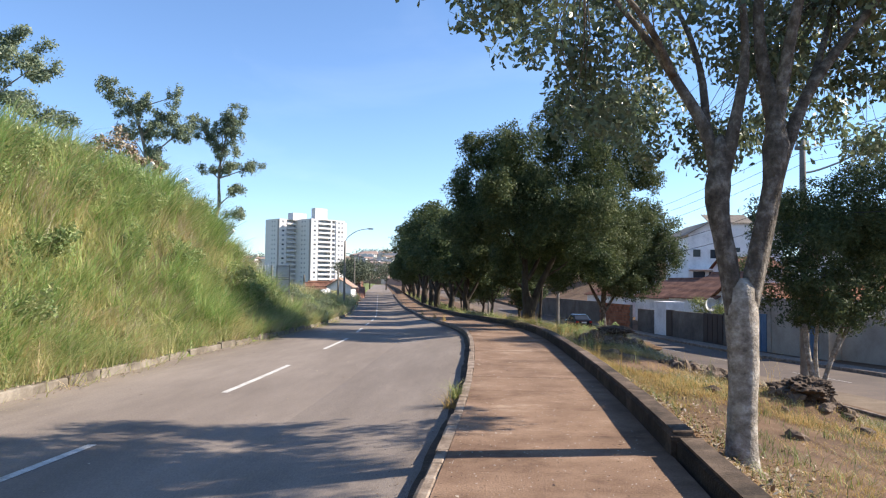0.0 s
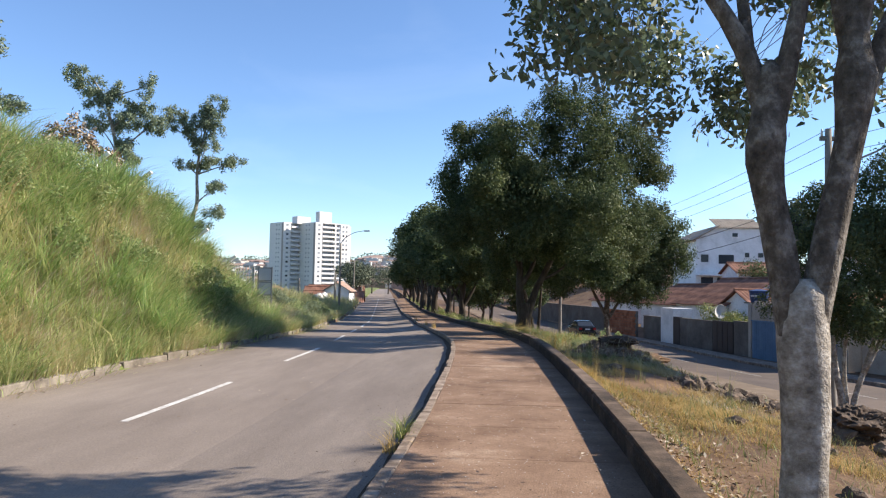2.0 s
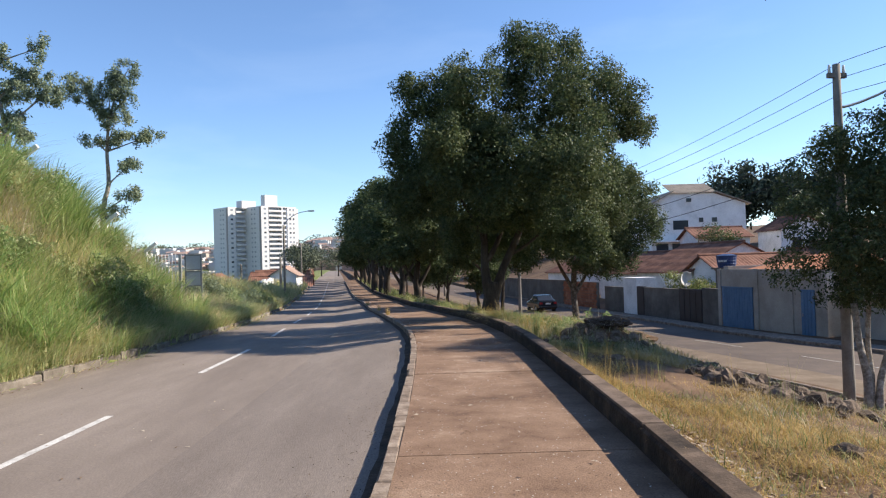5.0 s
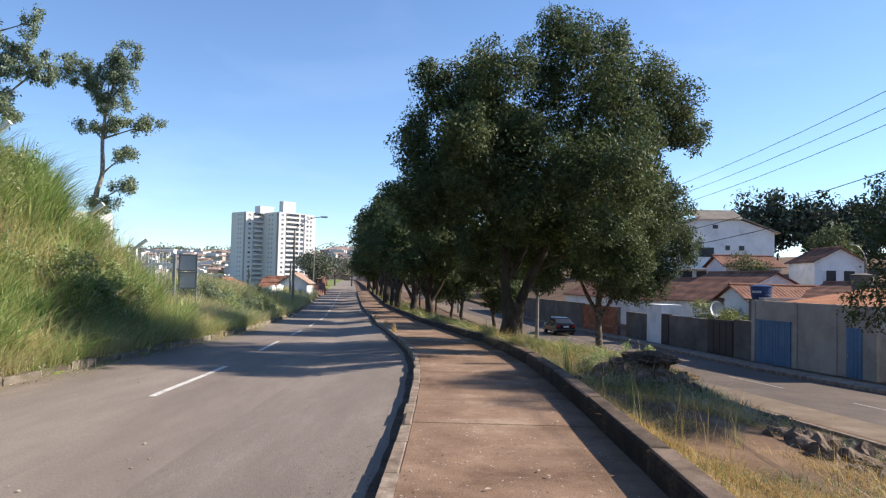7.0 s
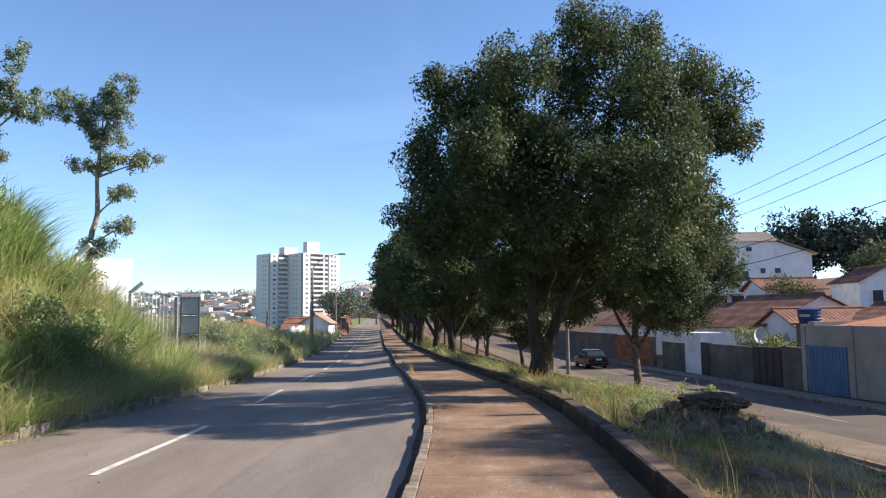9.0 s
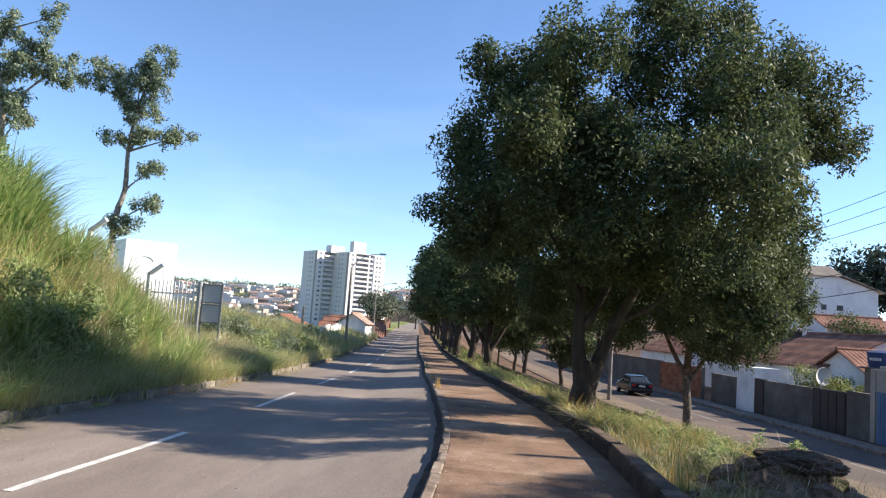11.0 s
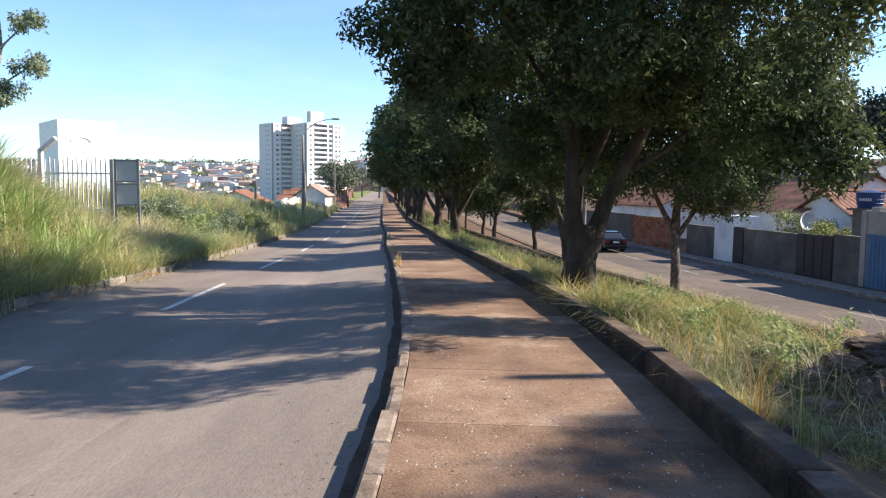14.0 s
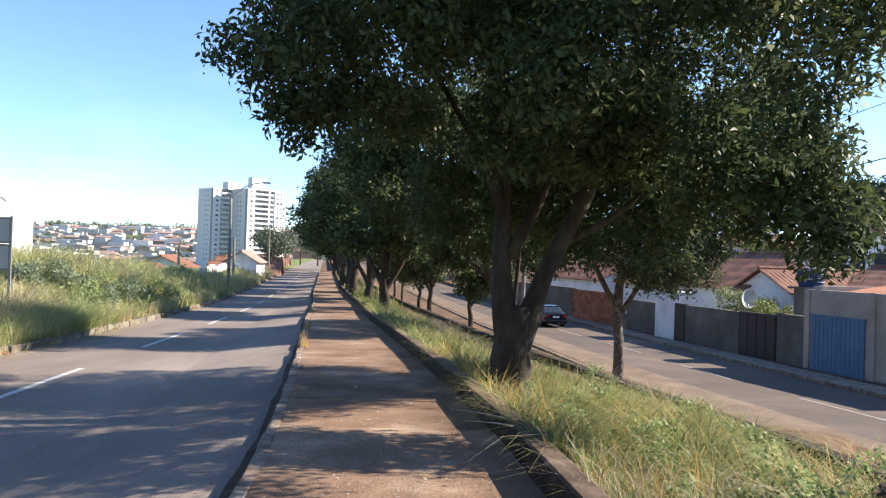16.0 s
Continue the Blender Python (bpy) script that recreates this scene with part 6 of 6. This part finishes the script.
# ---- rocks, mounds, weeds, litter ----
def rock(name, x, y, sx, sy, sz, seed, label, material=None, cat="rock", group="", sub=3, rough=0.35):
    bm = bmesh.new()
    bmesh.ops.create_icosphere(bm, subdivisions=sub, radius=1)
    sz = sz * 1.15
    off = Vector((seed * 3.1, seed * 1.7, 0))
    for v_ in bm.verts:
        n_ = noise.noise(v_.co * 1.6 + off) * rough + noise.noise(v_.co * 4.0 + off) * rough * 0.6 + noise.noise(v_.co * 9.0 + off) * rough * 0.45
        v_.co = Vector((v_.co.x * sx, v_.co.y * sy, v_.co.z * sz)) * (1 + n_)
    me = bpy.data.meshes.new(name)
    bm.to_mesh(me), bm.free()
    me.materials.append(material or ROCK)
    o = new(name, me)
    o.matrix_world = pose(x, y, float(ground_z(x, y)) + sz * 0.15, 0, 0, seed * 47)
    return tagged(o, label, cat, group)


rock("earth_mound", 5.3, 12.3, 0.5, 0.42, 0.2, 1, "dark heaped earth mound among weeds", EARTH_SHADE, "mound", sub=5, rough=0.4)
rock("earth_mound", 4.15, 22.95, 0.6, 0.55, 0.12, 2, "dark weathered earth and rubble mound", EARTH_SHADE, "mound", sub=5, rough=0.2)
rock("earth_mound", 5.6, 28.4, 1.2, 1.1, 0.2, 3, "low dark mound under the trees", SOIL, "mound", sub=4, rough=0.22)
rng = np.random.default_rng(21)
for i in range(70):
    a = rng.uniform(0, 1)
    x, y = 5.6 + 2.6 * a + rng.normal(0, 0.35), 21.0 - 4.0 * a + rng.normal(0, 0.5)
    s = rng.uniform(0.05, 0.17)
    rock("rubble_stone", x, y, s, s * rng.uniform(0.6, 1), s * rng.uniform(0.45, 0.8), 10 + i, "rough brown lump of broken rubble in dry grass", group="rubble stones", sub=2, rough=0.5)
for i in range(96):
    a = rng.uniform(0, 1)
    x, y = float(np.interp(a, [0, 0.5, 1], [5.0, 5.0, 6.2])) + rng.normal(0, 0.28), 19.6 - 5.0 * a + rng.normal(0, 0.3)
    s = rng.choice([rng.uniform(0.04, 0.11), rng.uniform(0.10, 0.21)], p=[0.65, 0.35]) * (1.15 - 0.4 * abs(a - 0.6))
    rock("rubble_stone", x, y, s, s * rng.uniform(0.6, 1), s * rng.uniform(0.5, 0.85), 110 + i, "rough dark lump of broken rubble in dry grass", group="rubble stones", sub=2, rough=0.55)
for i in range(46):
    x, y, s = 3.9 + rng.normal(0, 0.7), 22.6 + rng.normal(0, 0.55), rng.uniform(0.05, 0.16)
    rock("rubble_stone", x, y, s, s * rng.uniform(0.6, 1), s * rng.uniform(0.5, 0.9), 230 + i, "rough dark lump of broken rubble on the mound", group="rubble stones", sub=2, rough=0.6)
for i in range(34):
    x, y, s = 5.3 + rng.normal(0, 0.42), 12.3 + rng.normal(0, 0.38), rng.uniform(0.05, 0.15)
    rock("rubble_stone", x, y, s, s * rng.uniform(0.6, 1), s * rng.uniform(0.5, 0.9), 300 + i, "rough dark lump of broken rubble on the earth mound", group="rubble stones", sub=2, rough=0.6)
for i, (x, y) in enumerate(((3.9, 12.5), (4.6, 22.4), (3.4, 19), (5.2, 25.8), (4.0, 9.5), (5.6, 11))):
    rock("stone", x, y, 0.16, 0.13, 0.08, 60 + i, "small flat stone lying in the grass", group="loose stones", sub=2)


def weed(x, y, z, n, h, seed, label, material, w=0.012, lean=(0.4, 1.2)):
    rg = np.random.default_rng(seed)
    b_ = blades(x + rg.normal(0, 0.05, n), y + rg.normal(0, 0.06, n), np.full(n, z - 0.02), h * rg.uniform(0.5, 1.1, n), np.full(n, w), rg.uniform(*lean, n), rg)
    o = grass("weed", b_, material, label, "weed")


weed(float(EDGE(10.0)) - 0.06, 10.0, -0.03, 90, 0.36, 1, "green grass tuft growing from the kerb", GRASS_GREEN, 0.009, (0.7, 1.6))
weed(float(EDGE(9.7)) - 0.12, 9.7, -0.15, 60, 0.32, 2, "thin dry grass tuft at the kerb edge", GRASS_DRY, 0.007, (0.7, 1.8))
for k, (yy, oo_) in enumerate(((20.5, 2.5), (21.6, 2.7), (22.8, 3.0), (24.0, 3.4), (19.2, 3.2), (25.5, 2.6), (29.5, 2.5), (33, 0.1), (47, 0.05), (38, 0.08))):
    xx = float(EDGE(yy)) + oo_
    zz = float(DROP(yy)) if oo_ < 1 else gz(xx, yy)
    weed(xx, yy, zz, 22 if oo_ > 1 else 40, 0.75 if oo_ > 1 else 0.4, 30 + k, "tall seeding weed beside the low wall" if oo_ > 1 else "weed tuft in a joint of the kerb", GRASS_DRY if k % 2 else GRASS_GREEN, 0.010, (0.1, 0.5))
rng = np.random.default_rng(29)
for k in range(34):
    yy = rng.uniform(12, 28)
    xx = float(EDGE(yy)) + rng.uniform(2.5, 5.2)
    weed(xx, yy, gz(xx, yy), int(rng.integers(4, 9)), rng.uniform(0.5, 0.85), 60 + k, "thin dry seeding stalks standing in the grass", GRASS_DRY if k % 3 else GRASS_GREEN, 0.006, (0.1, 0.5))
rng = np.random.default_rng(31)
n = 520
yy = rng.uniform(3, 40, n)
oo_ = np.where(rng.random(n) < 0.55, rng.uniform(-6.3, -0.1, n), rng.uniform(0.2, 2.0, n))
zz = DROP(yy) + np.where(oo_ < 0, -0.292, 0.016)
cc = leaf_corners(np.stack([EDGE(yy) + oo_, yy, zz], 1), np.tile([0, 0, 6.0], (n, 1)), 0.05, rng, 0)
cc[..., 2] = np.maximum(cc[..., 2], zz[:, None] + 0.001)
tagged(quads("leaf_litter", cc, 4, LITTER), "scattered dry fallen leaves on road and path", "leaves", kind="stuff")
n = 1600
yy, oo_ = rng.uniform(4, 13, n), 2.35 + np.abs(rng.normal(0, 0.6, n))
xx = EDGE(yy) + oo_
cc = leaf_corners(np.stack([xx, yy, ground_z(xx, yy) + 0.02], 1), np.tile([0, 0, 2.0], (n, 1)), 0.07, rng, 0)
tagged(quads("leaf_litter", cc, 4, LITTER), "pale dry leaves heaped along the wall foot", "leaves", kind="stuff")


def twig(x, y, z, ln, rz, label):
    t = thing("twig", x, y, z, label, "twig", rz=rz)
    limb("stick", [(0, 0, 0), (ln * 0.4, 0.03, 0.02), (ln, 0, 0.01)], 0.006, 0.003, STICK, t, 5, 8, 0.1)


twig(1.35, 24.6, 0.27, 0.5, 150, "bleached dry twig lying on the low wall")
twig(1.4, 24.3, 0.27, 0.4, 165, "thin pale twig lying on the low wall")
twig(-0.75, 23.2, -0.28, 0.6, 60, "pale broken twig at the kerb foot")


# ---- straw and grit along the kerbs ----
rng = np.random.default_rng(55)
n = 700
yy = rng.uniform(6, 40, n)
xx = KERB_L(yy) + rng.normal(0.05, 0.16, n)
cc = leaf_corners(np.stack([xx, yy, DROP(yy) - np.where(xx > KERB_L(yy) + 0.03, 0.285, 0.1)], 1), np.tile([0, 0, 3.0], (n, 1)), 0.07, rng, 0)
tagged(quads("leaf_litter", cc, 4, LITTER), "dry leaves and straw along the bank kerb", "leaves", kind="stuff")
# grit on the footpath
n = 2600
yy, oo_ = rng.uniform(3, 32, n), rng.beta(0.7, 0.7, n) * 1.85 + 0.15
cc = leaf_corners(np.stack([EDGE(yy) + oo_, yy, DROP(yy) + 0.014], 1), np.tile([0, 0, 5.0], (n, 1)), 0.022, rng, 0)
tagged(quads("grit", cc, 4, ROCK), "dark grit and crumbs of earth on the footpath", "grit", kind="stuff")
n = 2400
yy, oo_ = rng.uniform(3, 30, n), rng.uniform(0.15, 1.95, n)
cc = leaf_corners(np.stack([EDGE(yy) + oo_, yy, DROP(yy) + 0.012], 1), np.tile([0, 0, 5.0], (n, 1)), 0.017, rng, 0)
tagged(quads("grit", cc, 4, PAPER), "pale chips of worn concrete on the footpath", "grit", kind="stuff")
# grit and crumbs at the foot of the kerb
n = 1500
yy = rng.uniform(3, 34, n)
xx = EDGE(yy) - 0.03 - np.abs(rng.normal(0, 0.35, n))
zz = DROP(yy) - 0.30 + 0.175 * np.clip(1 - (EDGE(yy) - xx) / 2.25, 0, 1) + 0.006
cc = leaf_corners(np.stack([xx, yy, zz], 1), np.tile([0, 0, 5.0], (n, 1)), 0.024, rng, 0)
tagged(quads("grit", cc, 4, ROCK), "loose grit and crumbs at the kerb foot", "grit", kind="stuff")
